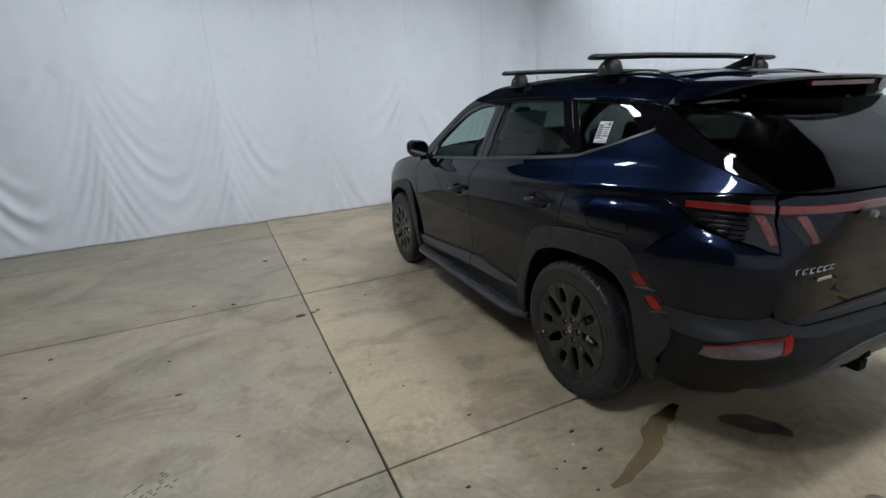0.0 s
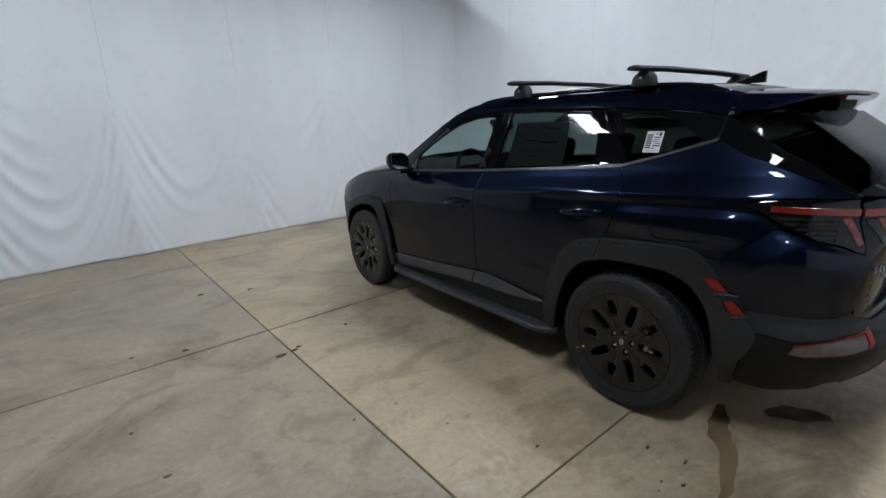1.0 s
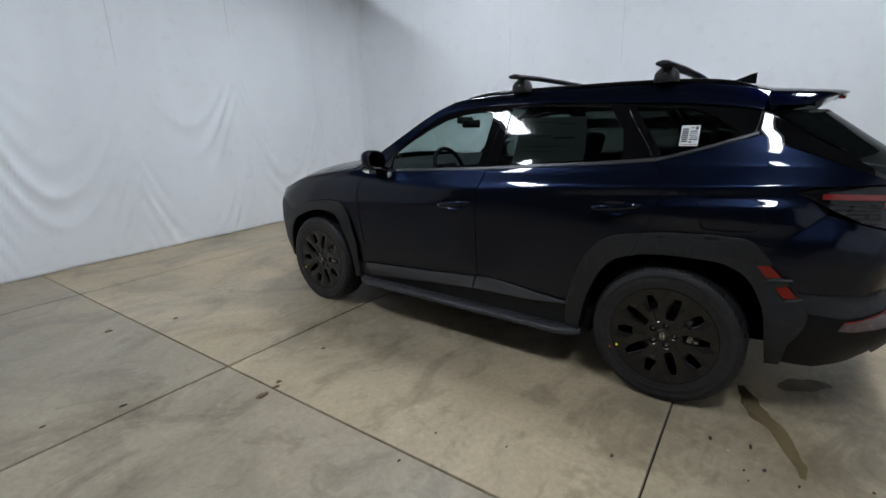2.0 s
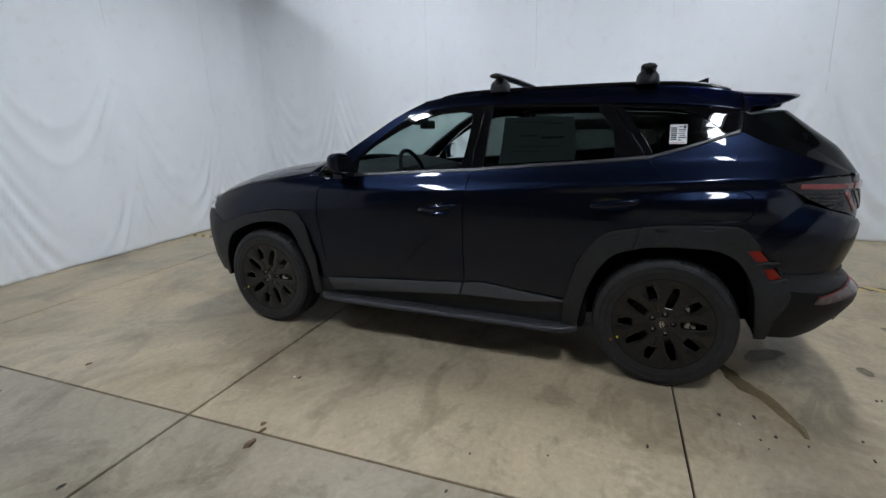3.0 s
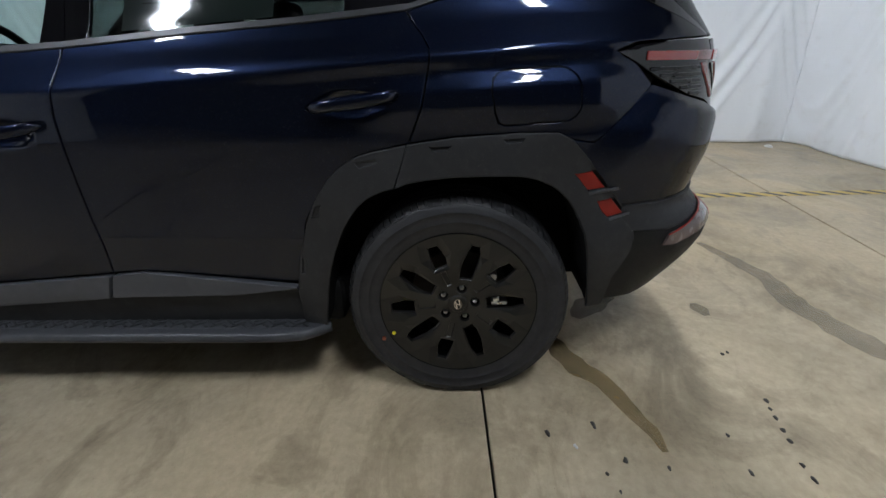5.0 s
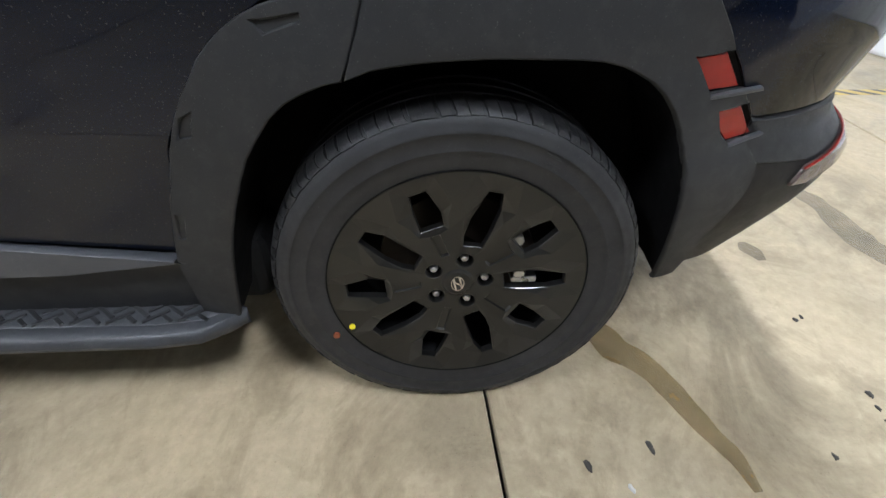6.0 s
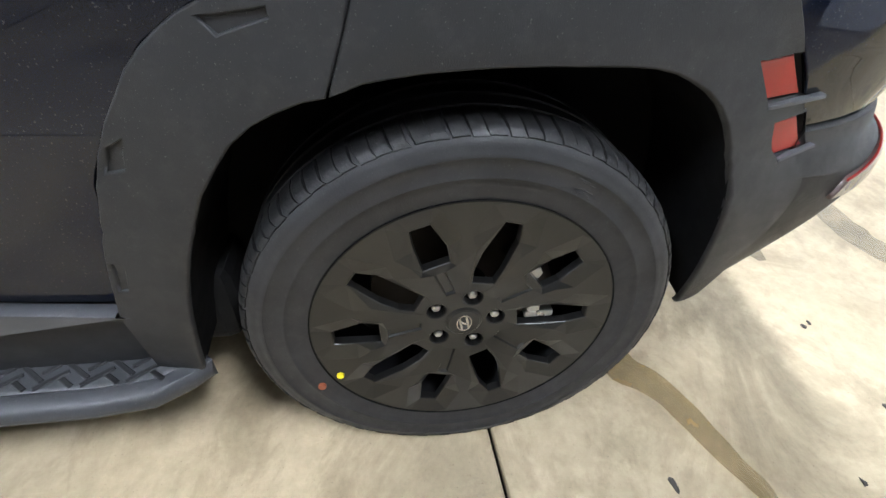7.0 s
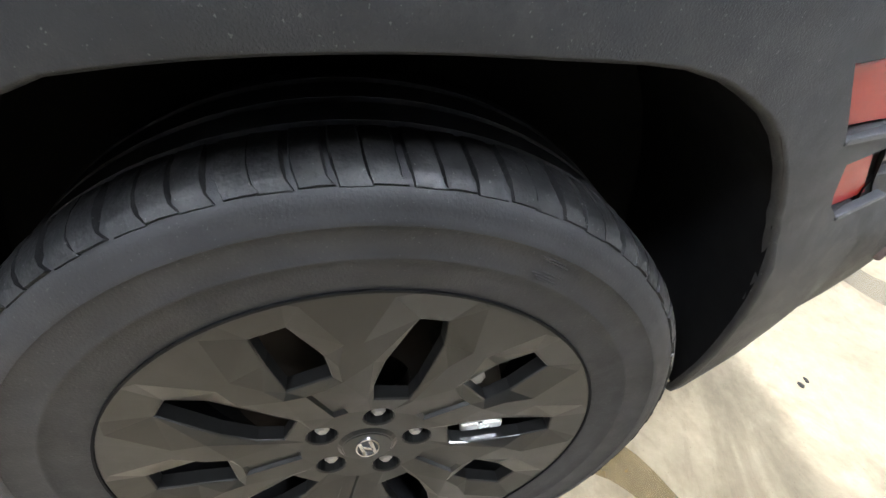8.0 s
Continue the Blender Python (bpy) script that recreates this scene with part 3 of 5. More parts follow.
# lines on the side, (y, z)
BELT = [(1.96, 1.147), (1.722, 1.159), (1.483, 1.170), (1.128, 1.186), (0.766, 1.212), (0.446, 1.231), (0.265, 1.245), (0.137, 1.257), (0.007, 1.292), (-0.13, 1.333), (-0.282, 1.383)]
TOP = [(1.96, 1.262), (1.914, 1.302), (1.722, 1.443), (1.60, 1.515), (1.534, 1.541), (1.43, 1.561), (1.343, 1.570), (1.156, 1.579), (0.80, 1.576), (0.34, 1.556), (0.014, 1.536), (-0.21, 1.510), (-0.288, 1.492)]
PILLAR = [(2.23, 1.195), (2.146, 1.249), (1.924, 1.386), (1.734, 1.505), (1.623, 1.567), (1.518, 1.612), (1.367, 1.638), (1.17, 1.648), (0.8, 1.650), (0.3, 1.646), (0.0, 1.634), (-0.2, 1.606), (-0.300, 1.578)]
B_SEAM = [(1.128, 1.186), (1.138, 1.092), (1.152, 1.01), (1.158, 0.86), (1.161, 0.65), (1.162, 0.49)]
B_LOW = [(1.162, 0.49), (1.186, 0.405), (1.172, 0.30)]
C_SEAM = [(0.137, 1.257), (0.098, 1.203), (0.070, 1.152), (0.074, 1.098), (0.096, 1.0), (0.141, 0.895), (0.160, 0.840), (0.180, 0.778)]
F_SEAM = [(2.10, 1.150), (2.165, 1.125), (2.220, 1.061), (2.246, 0.973), (2.250, 0.874), (2.240, 0.74), (2.228, 0.589), (2.200, 0.45), (2.19, 0.30)]
FLARE_OUT = [(0.535, 0.433), (0.497, 0.58), (0.450, 0.707), (0.402, 0.780), (0.363, 0.826), (0.285, 0.874), (0.141, 0.905), (0.0, 0.922), (-0.18, 0.929), (-0.295, 0.925), (-0.335, 0.906), (-0.41, 0.825), (-0.513, 0.690)]
ARCH = [(0.462, 0.271), (0.420, 0.479), (0.374, 0.609), (0.326, 0.695), (0.273, 0.750), (0.182, 0.788), (0.109, 0.803), (0.015, 0.812), (-0.09, 0.814), (-0.197, 0.809), (-0.259, 0.788), (-0.314, 0.753), (-0.364, 0.688), (-0.402, 0.592), (-0.421, 0.481), (-0.438, 0.345)]
NOSE_FLARE = [(2.285, 0.30), (2.285, 0.42), (2.295, 0.569), (2.362, 0.793), (2.415, 0.870), (2.467, 0.897), (2.637, 0.899), (2.914, 0.850), (3.179, 0.760), (3.30, 0.70)]
NOSE_ARCH = [(2.340, 0.279), (2.352, 0.459), (2.399, 0.605), (2.487, 0.765), (2.60, 0.812), (2.812, 0.797), (3.059, 0.707), (3.15, 0.60), (3.19, 0.48), (3.21, 0.33)]
REFLEX_A = [(-0.346, 0.809), (-0.416, 0.816), (-0.466, 0.753), (-0.398, 0.744)]
REFLEX_B = [(-0.427, 0.717), (-0.488, 0.725), (-0.535, 0.663), (-0.474, 0.649)]
SILL_TOP = [(2.208, 0.418), (1.544, 0.458), (1.162, 0.489), (1.053, 0.498), (0.50, 0.440)]


def rounded(line, step=0.03):
    return [(p.x, p.y) for p in smooth_curve([(y, z, 0) for y, z in line], step)]


ARCH_ROUND, NOSE_ARCH_ROUND, FLARE_ROUND = rounded(ARCH), rounded(NOSE_ARCH), rounded(FLARE_OUT[:7])


def rev(a):
    return a[::-1]


# one-piece side panel: front pillar, roof edge, rear quarter
panel("side_panel", side_line(PILLAR + rev(TOP) + [(2.02, 1.20), (2.12, 1.165)]), PAINT, car)
# the shoulder: a crease along the doors with an undercut below it
CREASE_Y, CREASE_Z = (-0.55, -0.24, 0.08, 0.36, 0.72, 1.15, 2.1), (1.164, 1.152, 1.132, 1.112, 1.090, 1.070, 1.050)


HANDLES = ((1.330, 0.956), (0.293, 1.018))     # middles of the hollows behind the door handles


def ease(v):
    v = min(1.0, max(0.0, v))
    return v * v * (3 - 2 * v)


def shoulder(y, z):
    """The pressed relief of the side: the crease with its undercut, and the haunch that swells out below it over the rear wheel."""
    d = z - float(np.interp(y, CREASE_Y, CREASE_Z))
    h = 0.0125 * float(np.interp(y, (-0.62, -0.45, 0.6, 1.3, 1.9), (0.2, 1.0, 1.0, 0.45, 0.0)))
    crease = h * max(0.0, 1 - d / 0.085) if d >= 0 else h * max(0.0, 1 + d / 0.034)
    swell = 0.032 * ease((-0.028 - d) / 0.075) * ease((z - 0.925) / 0.085) * float(np.interp(y, (-0.57, -0.40, -0.05, 0.32), (0.0, 1.0, 1.0, 0.0)))
    hollow = 0.0
    for hy, hz in HANDLES:
        hollow += 0.015 * ease(1.25 - ((y - hy) / 0.095) ** 2 - ((z - hz) / 0.036) ** 2)
    return crease + swell - hollow


FLAP = [(-0.094, 1.046), (-0.100, 1.078), (-0.118, 1.096), (-0.145, 1.103), (-0.285, 1.108), (-0.315, 1.100), (-0.335, 1.080), (-0.350, 1.041), (-0.351, 0.985), (-0.340, 0.965), (-0.318, 0.953), (-0.140, 0.946), (-0.118, 0.955), (-0.106, 0.980)]
CREASES = [[sy(y, float(np.interp(y, CREASE_Y, CREASE_Z)) + dz) for y in np.arange(-0.55, 1.9, 0.03)] for dz in (0.006, -0.006, -0.034)]
panel("quarter_panel", side_line([(-0.292, 1.386)] + [(-0.13, 1.333), (0.007, 1.292), (0.137, 1.257)] + C_SEAM[1:6] + [(0.141, 0.905), (0.0, 0.922), (-0.18, 0.929), (-0.295, 0.925), (-0.335, 0.906), (-0.405, 0.893)])
      + [sy(-0.572, 1.045), sy(-0.514, 1.106), sy(-0.455, 1.136), sy(-0.52, 1.155), sy(-0.66, 1.165), sy(-0.785, 1.169), sy(-0.68, 1.220), sy(-0.54, 1.275), sy(-0.40, 1.328)], PAINT, car, off=shoulder, step=0.02, lines=CREASES, holes=[side_line(FLAP)])
panel("front_fender", side_line([(2.165, 1.125)] + F_SEAM[2:] + NOSE_FLARE[:9] + [(3.26, 0.80), (3.36, 0.86), (3.30, 0.945), (3.149, 1.0), (2.906, 1.063), (2.5, 1.119), (2.26, 1.15)]), PAINT, car)
panel("front_door", side_line(rev(B_SEAM) + [(1.483, 1.170), (1.722, 1.159), (1.96, 1.147), (2.10, 1.150)] + F_SEAM[1:7] + SILL_TOP[:2] + [(1.162, 0.489)]), PAINT, car, off=shoulder, step=0.019, lines=CREASES)
panel("rear_door", side_line(B_SEAM + [(1.053, 0.498), (0.50, 0.440), (0.497, 0.58)] + FLARE_OUT[2:7] + rev(C_SEAM[:6]) + [(0.265, 1.245), (0.446, 1.231), (0.766, 1.212)]), PAINT, car, off=shoulder, step=0.019, lines=CREASES)

# black frames and glass above the belt
GLASS_OFF = -0.006
panel("front_door_frame", side_line([(1.128, 1.186), (1.128, 1.30), (1.10, 1.45), (1.085, 1.579), (1.156, 1.579)] + rev(TOP[:7]) + [(2.02, 1.20), (2.06, 1.148), (1.96, 1.147)] + BELT[1:3]),
      GLOSS_BLACK, car, holes=[side_line([(1.203, 1.188), (1.168, 1.378), (1.157, 1.507), (1.17, 1.535), (1.225, 1.548), (1.377, 1.540), (1.528, 1.506), (1.68, 1.436), (1.834, 1.349), (1.953, 1.262), (1.955, 1.158), (1.722, 1.168), (1.483, 1.179)])], off=GLASS_OFF + 0.002, gap=0.002)
front_pane = panel("front_door_window", side_line([(1.203, 1.188), (1.168, 1.378), (1.157, 1.507), (1.17, 1.535), (1.225, 1.548), (1.377, 1.540), (1.528, 1.506), (1.68, 1.436), (1.834, 1.349), (1.953, 1.262), (1.955, 1.158), (1.722, 1.168), (1.483, 1.179)]),
                   CLEAR_GLASS, car, "clear window glass, wound up", off=GLASS_OFF - 0.004, depth=0.004, gap=-0.002, round_off=0.001)
bpy.data.objects.remove(front_pane[0])  # the driver's window is wound down
panel("rear_door_frame", side_line([(1.124, 1.188), (1.124, 1.30), (1.096, 1.45), (1.08, 1.579), (0.80, 1.576), (0.345, 1.556), (0.150, 1.262), (0.265, 1.247), (0.446, 1.233), (0.766, 1.214)]),
      GLOSS_BLACK, car, holes=[side_line([(1.06, 1.205), (1.05, 1.35), (1.035, 1.562), (0.80, 1.560), (0.415, 1.543), (0.325, 1.415), (0.312, 1.256), (0.446, 1.245), (0.766, 1.226)])], off=GLASS_OFF + 0.002, gap=0.002)
rear_glass_side = panel("rear_door_window", side_line([(1.06, 1.205), (1.05, 1.35), (1.035, 1.562), (0.80, 1.560), (0.415, 1.543), (0.325, 1.415), (0.312, 1.256), (0.446, 1.245), (0.766, 1.226)]),
                        TINT_GLASS, car, "dark tinted window glass", off=GLASS_OFF - 0.004, depth=0.004, gap=-0.002, round_off=0.001)
panel("quarter_frame", side_line([(0.335, 1.552), (0.150, 1.262), (0.137, 1.262), (0.007, 1.297), (-0.13, 1.338), (-0.270, 1.383), (-0.285, 1.488), (-0.21, 1.508), (0.014, 1.534)]),
      GLOSS_BLACK, car, holes=[side_line([(0.285, 1.535), (0.115, 1.278), (0.007, 1.308), (-0.13, 1.350), (-0.225, 1.385), (-0.10, 1.475), (0.014, 1.516)])], off=GLASS_OFF + 0.001, gap=0.0035)
panel("quarter_window", side_line([(0.285, 1.535), (0.115, 1.278), (0.007, 1.308), (-0.13, 1.350), (-0.225, 1.385), (-0.10, 1.475), (0.014, 1.516)]),
      QUARTER_GLASS, car, "dark tinted quarter window", off=GLASS_OFF - 0.004, depth=0.004, gap=-0.002, round_off=0.001)


def band(line, lower, upper):
    """An outline round a line of (y, z), from lower below it to upper above."""
    return [(y, z + upper) for y, z in line] + [(y, z - lower) for y, z in rev(line)]


panel("belt_trim", side_line(band(BELT[:4], 0.002, 0.014)), TRIM, car, "satin silver belt strip", off=0.006, gap=0.001, step=0.05)
panel("belt_trim", side_line(band(BELT[3:8], 0.002, 0.014)), TRIM, car, "satin silver belt strip", off=0.006, gap=0.001, step=0.05)
panel("belt_trim", side_line(band(BELT[7:], 0.002, 0.012)), TRIM, car, "satin silver belt strip", off=0.006, gap=0.001, step=0.05)

# plastic round the wheel arches and along the sills
def proud(center, y_scale=1.0):
    def f(y, z):
        r = math.hypot((y - center) * y_scale, z - 0.365)
        return 0.012 + 0.022 * min(1.0, max(0.0, (0.60 - r) / 0.14))
    return f


NOTCHES = ([(0.304, 0.858), (0.285, 0.838), (0.229, 0.856), (0.231, 0.870)], [(0.438, 0.722), (0.412, 0.735), (0.424, 0.690), (0.452, 0.684)], [(0.503, 0.548), (0.482, 0.547), (0.496, 0.492), (0.514, 0.491)],
           [(0.080, 0.900), (0.065, 0.884), (0.022, 0.886), (0.010, 0.903)], [(-0.132, 0.918), (-0.144, 0.902), (-0.188, 0.903), (-0.199, 0.918)])
for pocket in NOTCHES:
    panel("arch_notch", side_line(pocket), PLASTIC, car, off=lambda y, z: proud(0.0)(y, z) - 0.0065, depth=0.004, gap=-0.004, step=0.03)
panel("rear_arch_trim", side_line([(0.459, 0.285), (0.535, 0.292)] + [p for p in FLARE_ROUND if p[0] > 0.16] + [(0.146, 0.904), (0.146, 0.898), (0.165, 0.840), (0.186, 0.782)] + rev([p for p in ARCH_ROUND if p[0] > 0.195 and p[1] > 0.30])), PLASTIC, car, "dark grey plastic wheel arch trim", off=proud(0.0), depth=0.012, gap=0.002, round_off=0.005, holes=[side_line(q) for q in NOTCHES[:3]])
panel("rear_arch_trim", side_line([(0.139, 0.906)] + FLARE_OUT[7:] + [(-0.545, 0.62), (-0.51, 0.45), (-0.49, 0.335), (-0.434, 0.335)] + rev([p for p in ARCH_ROUND if p[0] < 0.175]) + [(0.181, 0.782), (0.160, 0.840)]), PLASTIC, car, "dark grey plastic wheel arch trim", off=proud(0.0), depth=0.012, gap=0.002, round_off=0.005,
      holes=[side_line(REFLEX_A), side_line(REFLEX_B)] + [side_line(q) for q in NOTCHES[3:]])
for pocket, red in ((REFLEX_A, [(-0.352, 0.803), (-0.404, 0.810), (-0.450, 0.757), (-0.398, 0.752)]), (REFLEX_B, [(-0.433, 0.711), (-0.476, 0.718), (-0.521, 0.667), (-0.474, 0.657)])):
    panel("reflector", side_line(red), RED_BRIGHT, car, "red side reflector set in the arch trim", off=0.011, depth=0.006, gap=0.001, step=0.02)
    # pocket floor near-black, the shade of the recess put into its colour
    panel("reflector_pocket", side_line(pocket), DARK, car, off=0.006, depth=0.004, gap=-0.004, step=0.03)
# shelf edges in a lighter grey than the trim: light on them is painted
for shelf in ([(-0.398, 0.7445), (-0.490, 0.7545), (-0.492, 0.7505), (-0.399, 0.7405)], [(-0.474, 0.6495), (-0.538, 0.667), (-0.538, 0.663), (-0.475, 0.6455)]):
    panel("lit_reflector_shelf", side_line(shelf), BRIGHT_PLASTIC, car, "thin shelf under the reflector, coloured lighter as if lit", off=0.0225, depth=0.010, gap=0.0, step=0.02, round_off=0.002)
panel("front_arch_trim", side_line(NOSE_FLARE + [(3.27, 0.55), (3.25, 0.33)] + rev(NOSE_ARCH_ROUND)), PLASTIC, car, "dark grey plastic wheel arch trim", off=proud(2.755), depth=0.012, gap=0.002)
panel("sill_trim", side_line([(2.208, 0.418), (1.544, 0.458), (1.168, 0.486), (1.19, 0.405), (1.60, 0.372), (2.17, 0.322)]), BRIGHT_PLASTIC, car, "grey plastic door sill strip", off=lambda y, z: 0.030 - 0.16 * abs(z - 0.40), depth=0.03, gap=0.003)
panel("sill_trim", side_line([(1.158, 0.486), (1.053, 0.498), (0.50, 0.436), (0.75, 0.412), (1.178, 0.407)]), BRIGHT_PLASTIC, car, "grey plastic door sill strip", off=lambda y, z: 0.030 - 0.16 * abs(z - 0.40), depth=0.03, gap=0.003)
panel("rocker", side_line([(2.25, 0.40), (2.165, 0.318), (1.60, 0.368), (1.19, 0.401), (0.75, 0.408), (0.56, 0.428), (0.50, 0.405), (0.50, 0.20), (2.33, 0.20), (2.33, 0.42)]), PLASTIC, car, "dark grey plastic rocker panel", off=0.002, depth=0.03)

# inner shell so that the gaps and the wheel wells stay dark
panel("inner_shell", side_line([(2.2, 1.14), (1.7, 1.14), (1.13, 1.17), (0.4, 1.215), (0.13, 1.24), (-0.25, 1.35), (-0.5, 1.30), (-0.62, 1.1), (-0.52, 0.95), (-0.40, 0.85), (0.0, 0.90), (0.3, 0.85), (0.5, 0.55), (0.52, 0.22), (2.28, 0.22), (2.28, 0.6), (2.40, 0.88), (2.7, 0.92), (3.1, 0.8), (3.2, 0.88), (2.9, 1.03)]),
      DARK, car, off=-0.022, depth=0.01, step=0.08)

# ---- tail ----
def end_line(pts):
    return [sx(x, z) for x, z in pts]


def both(pts):
    """Closes an outline given for x <= 0 with its mirror."""
    return pts + [(-x, z) for x, z in reversed(pts)]


TURN = CORNER + REACH


def mirrored(pts):
    """Closes an outline of (s, z) given up to the middle of the tail with its mirror."""
    return pts + [(2 * TURN - s, z) for s, z in reversed(pts)]


D_LOW = [(-0.282, 1.383), (-0.40, 1.330), (-0.54, 1.277), (-0.68, 1.222), (-0.785, 1.172)]
D_UP = [(-0.289, 1.492), (-0.41, 1.415), (-0.53, 1.340), (-0.69, 1.246), (-0.79, 1.178)]
panel("pillar_trim", side_line(D_LOW + rev(D_UP)), GLOSS_BLACK, car, "gloss black rear pillar trim", gap=0.002, off=-0.002)
panel("rear_window", mirrored([sy(y, z) for y, z in D_UP] + [sx(-0.58, 1.172), sx(0.0, 1.168)]), REAR_GLASS, car, "dark tinted rear window", mirror=False, gap=0.003, off=-0.003, depth=0.006)
panel("glass_border", side_line([(-0.262, 1.380), (-0.40, 1.322), (-0.56, 1.250), (-0.66, 1.215), (-0.70, 1.245), (-0.53, 1.345), (-0.41, 1.420), (-0.262, 1.515)]), DARK, car, "black border behind the glass", off=-0.014, depth=0.004, gap=0.0)
panel("tailgate", mirrored([sx(0.0, 1.162), sx(-0.60, 1.164), sx(-0.656, 1.150), sx(-0.662, 1.08), sx(-0.655, 0.93), sx(-0.636, 0.739), sx(-0.615, 0.69), sx(-0.50, 0.655), sx(0.0, 0.645)]), PAINT, car, mirror=False, gap=0.002)
def ledge(y, z):
    """How far the bumper's corner stands out under the tail light."""
    under = float(np.interp(y, (-0.95, -0.771, -0.692, -0.572, -0.40), (0.955, 0.985, 1.008, 1.050, 1.18))) - z
    seam = (-0.405 - y) * 0.68 - (z - 0.893) * 0.74
    return 0.022 * min(1.0, max(0.0, under / 0.035)) * min(1.0, max(0.0, seam / 0.10)) * min(1.0, max(0.0, (z - 0.69) / 0.12))


panel("rear_bumper", [sy(-0.405, 0.893), sy(-0.572, 1.045), sy(-0.692, 1.008), sy(-0.771, 0.985), sx(-0.69, 0.965), sx(-0.660, 0.955), sx(-0.655, 0.93), sx(-0.640, 0.739), sx(-0.645, 0.715), sy(-0.78, 0.694), sy(-0.64, 0.690), sy(-0.515, 0.690), sy(-0.41, 0.822), sy(-0.34, 0.902)], PAINT, car, gap=0.0018, off=ledge, step=0.02)
LIP = [sy(-0.546, 0.606), sy(-0.62, 0.600), sy(-0.692, 0.596), sy(-0.782, 0.618), sx(-0.702, 0.630), sx(-0.62, 0.635), sx(-0.50, 0.622), sx(0.0, 0.615)]
panel("lower_bumper", [sx(0.0, 0.640), sx(-0.50, 0.650), sx(-0.612, 0.684), sx(-0.645, 0.710), sy(-0.78, 0.690), sy(-0.64, 0.686), sy(-0.519, 0.685)] + LIP, PLASTIC, car, "dark grey plastic bumper lip", off=0.009, depth=0.03, gap=0.0004)
panel("bumper_valance", rev(LIP) + [sy(-0.514, 0.45), sy(-0.494, 0.335), sy(-0.62, 0.325), sy(-0.75, 0.36), sx(-0.68, 0.40), sx(-0.45, 0.40), sx(0.0, 0.40)],
      VALANCE, car, "black plastic lower bumper", off=0.004, depth=0.03, gap=0.0004)
panel("skid_plate", mirrored([sx(0.0, 0.575), sx(-0.28, 0.568), sx(-0.42, 0.545), sx(-0.56, 0.475), sx(-0.655, 0.415), sx(-0.56, 0.385), sx(-0.30, 0.36), sx(0.0, 0.34)]), BRIGHT_PLASTIC, car, "grey bumper skid plate", off=0.014, depth=0.03, mirror=False)
panel("tail_light", [sy(-0.455, 1.134), sy(-0.52, 1.152), sy(-0.66, 1.162), sy(-0.785, 1.164), sx(-0.664, 1.150), sx(-0.668, 1.08), sx(-0.660, 0.960), sx(-0.69, 0.968), sy(-0.771, 0.990), sy(-0.692, 1.012), sy(-0.584, 1.065), sy(-0.514, 1.106)], SMOKE_LENS, car, "smoked tail light with red bar", off=0.002, gap=0.002)
panel("light_bar", [sy(-0.546, 1.132), sy(-0.546, 1.112), sx(-0.668, 1.105), sx(-0.668, 1.128)], RED_LENS, car, "red light bar", off=0.008, gap=0.0, step=0.03)
panel("light_bar", mirrored([sx(0.0, 1.128), sx(-0.656, 1.128), sx(-0.656, 1.104), sx(0.0, 1.104)]), RED_LENS, car, "red light bar", off=0.008, gap=0.0, mirror=False)
panel("lamp_fang", [sx(-0.706, 1.094), sx(-0.688, 1.094), sx(-0.668, 0.996), sx(-0.686, 0.994)], FANG, car, "dull red slanted lamp element", off=0.006, gap=0.0, step=0.02)
panel("inner_lamp", [sx(-0.655, 1.094), sx(-0.570, 1.094), sx(-0.520, 0.988), sx(-0.59, 0.988), sx(-0.648, 1.068)], SMOKE_LENS, car, "smoked inner tail light", off=0.004)
panel("lamp_fang", [sx(-0.613, 1.092), sx(-0.586, 1.092), sx(-0.532, 0.996), sx(-0.556, 0.994)], FANG, car, "dull red slanted lamp element", off=0.008, gap=0.0, step=0.02)
for k in range(5):
    zl = 1.088 - 0.018 * k
    yl = -0.56 - 0.035 * k
    panel("lamp_louvre", [sy(yl, zl), sy(-0.745, zl - 0.002), sy(-0.745, zl - 0.008), sy(yl, zl - 0.006)], LOUVRE, car, "dark grey lamp louvre", off=0.006, gap=0.0, step=0.03, depth=0.006)
panel("fog_reflector", [sy(-0.672, 0.537), sy(-0.696, 0.582), sy(-0.782, 0.609), sx(-0.702, 0.625), sx(-0.62, 0.632), sx(-0.665, 0.588), sx(-0.74, 0.562), sy(-0.72, 0.535)], CLEAR_LENS, car, "pale pinkish rear reflector lamp", off=0.012)
panel("reflector_rim", [sy(-0.692, 0.578), sy(-0.782, 0.609), sx(-0.702, 0.625), sx(-0.62, 0.632), sx(-0.621, 0.6295), sx(-0.703, 0.622), sy(-0.781, 0.6062), sy(-0.693, 0.575)], RED_BRIGHT, car, "thin red upper edge", off=0.0135, depth=0.004, gap=0.0, step=0.02, round_off=0.001)
panel("fog_reflector", [sx(-0.62, 0.632), sx(-0.571, 0.640), sx(-0.635, 0.597), sx(-0.665, 0.588)], RED_BRIGHT, car, "red end of rear reflector", off=0.012, gap=0.001)

# ---- roof, windscreen, bonnet, spoiler ----
def skin_y(y, z):
    return skin(*sy(y, z))


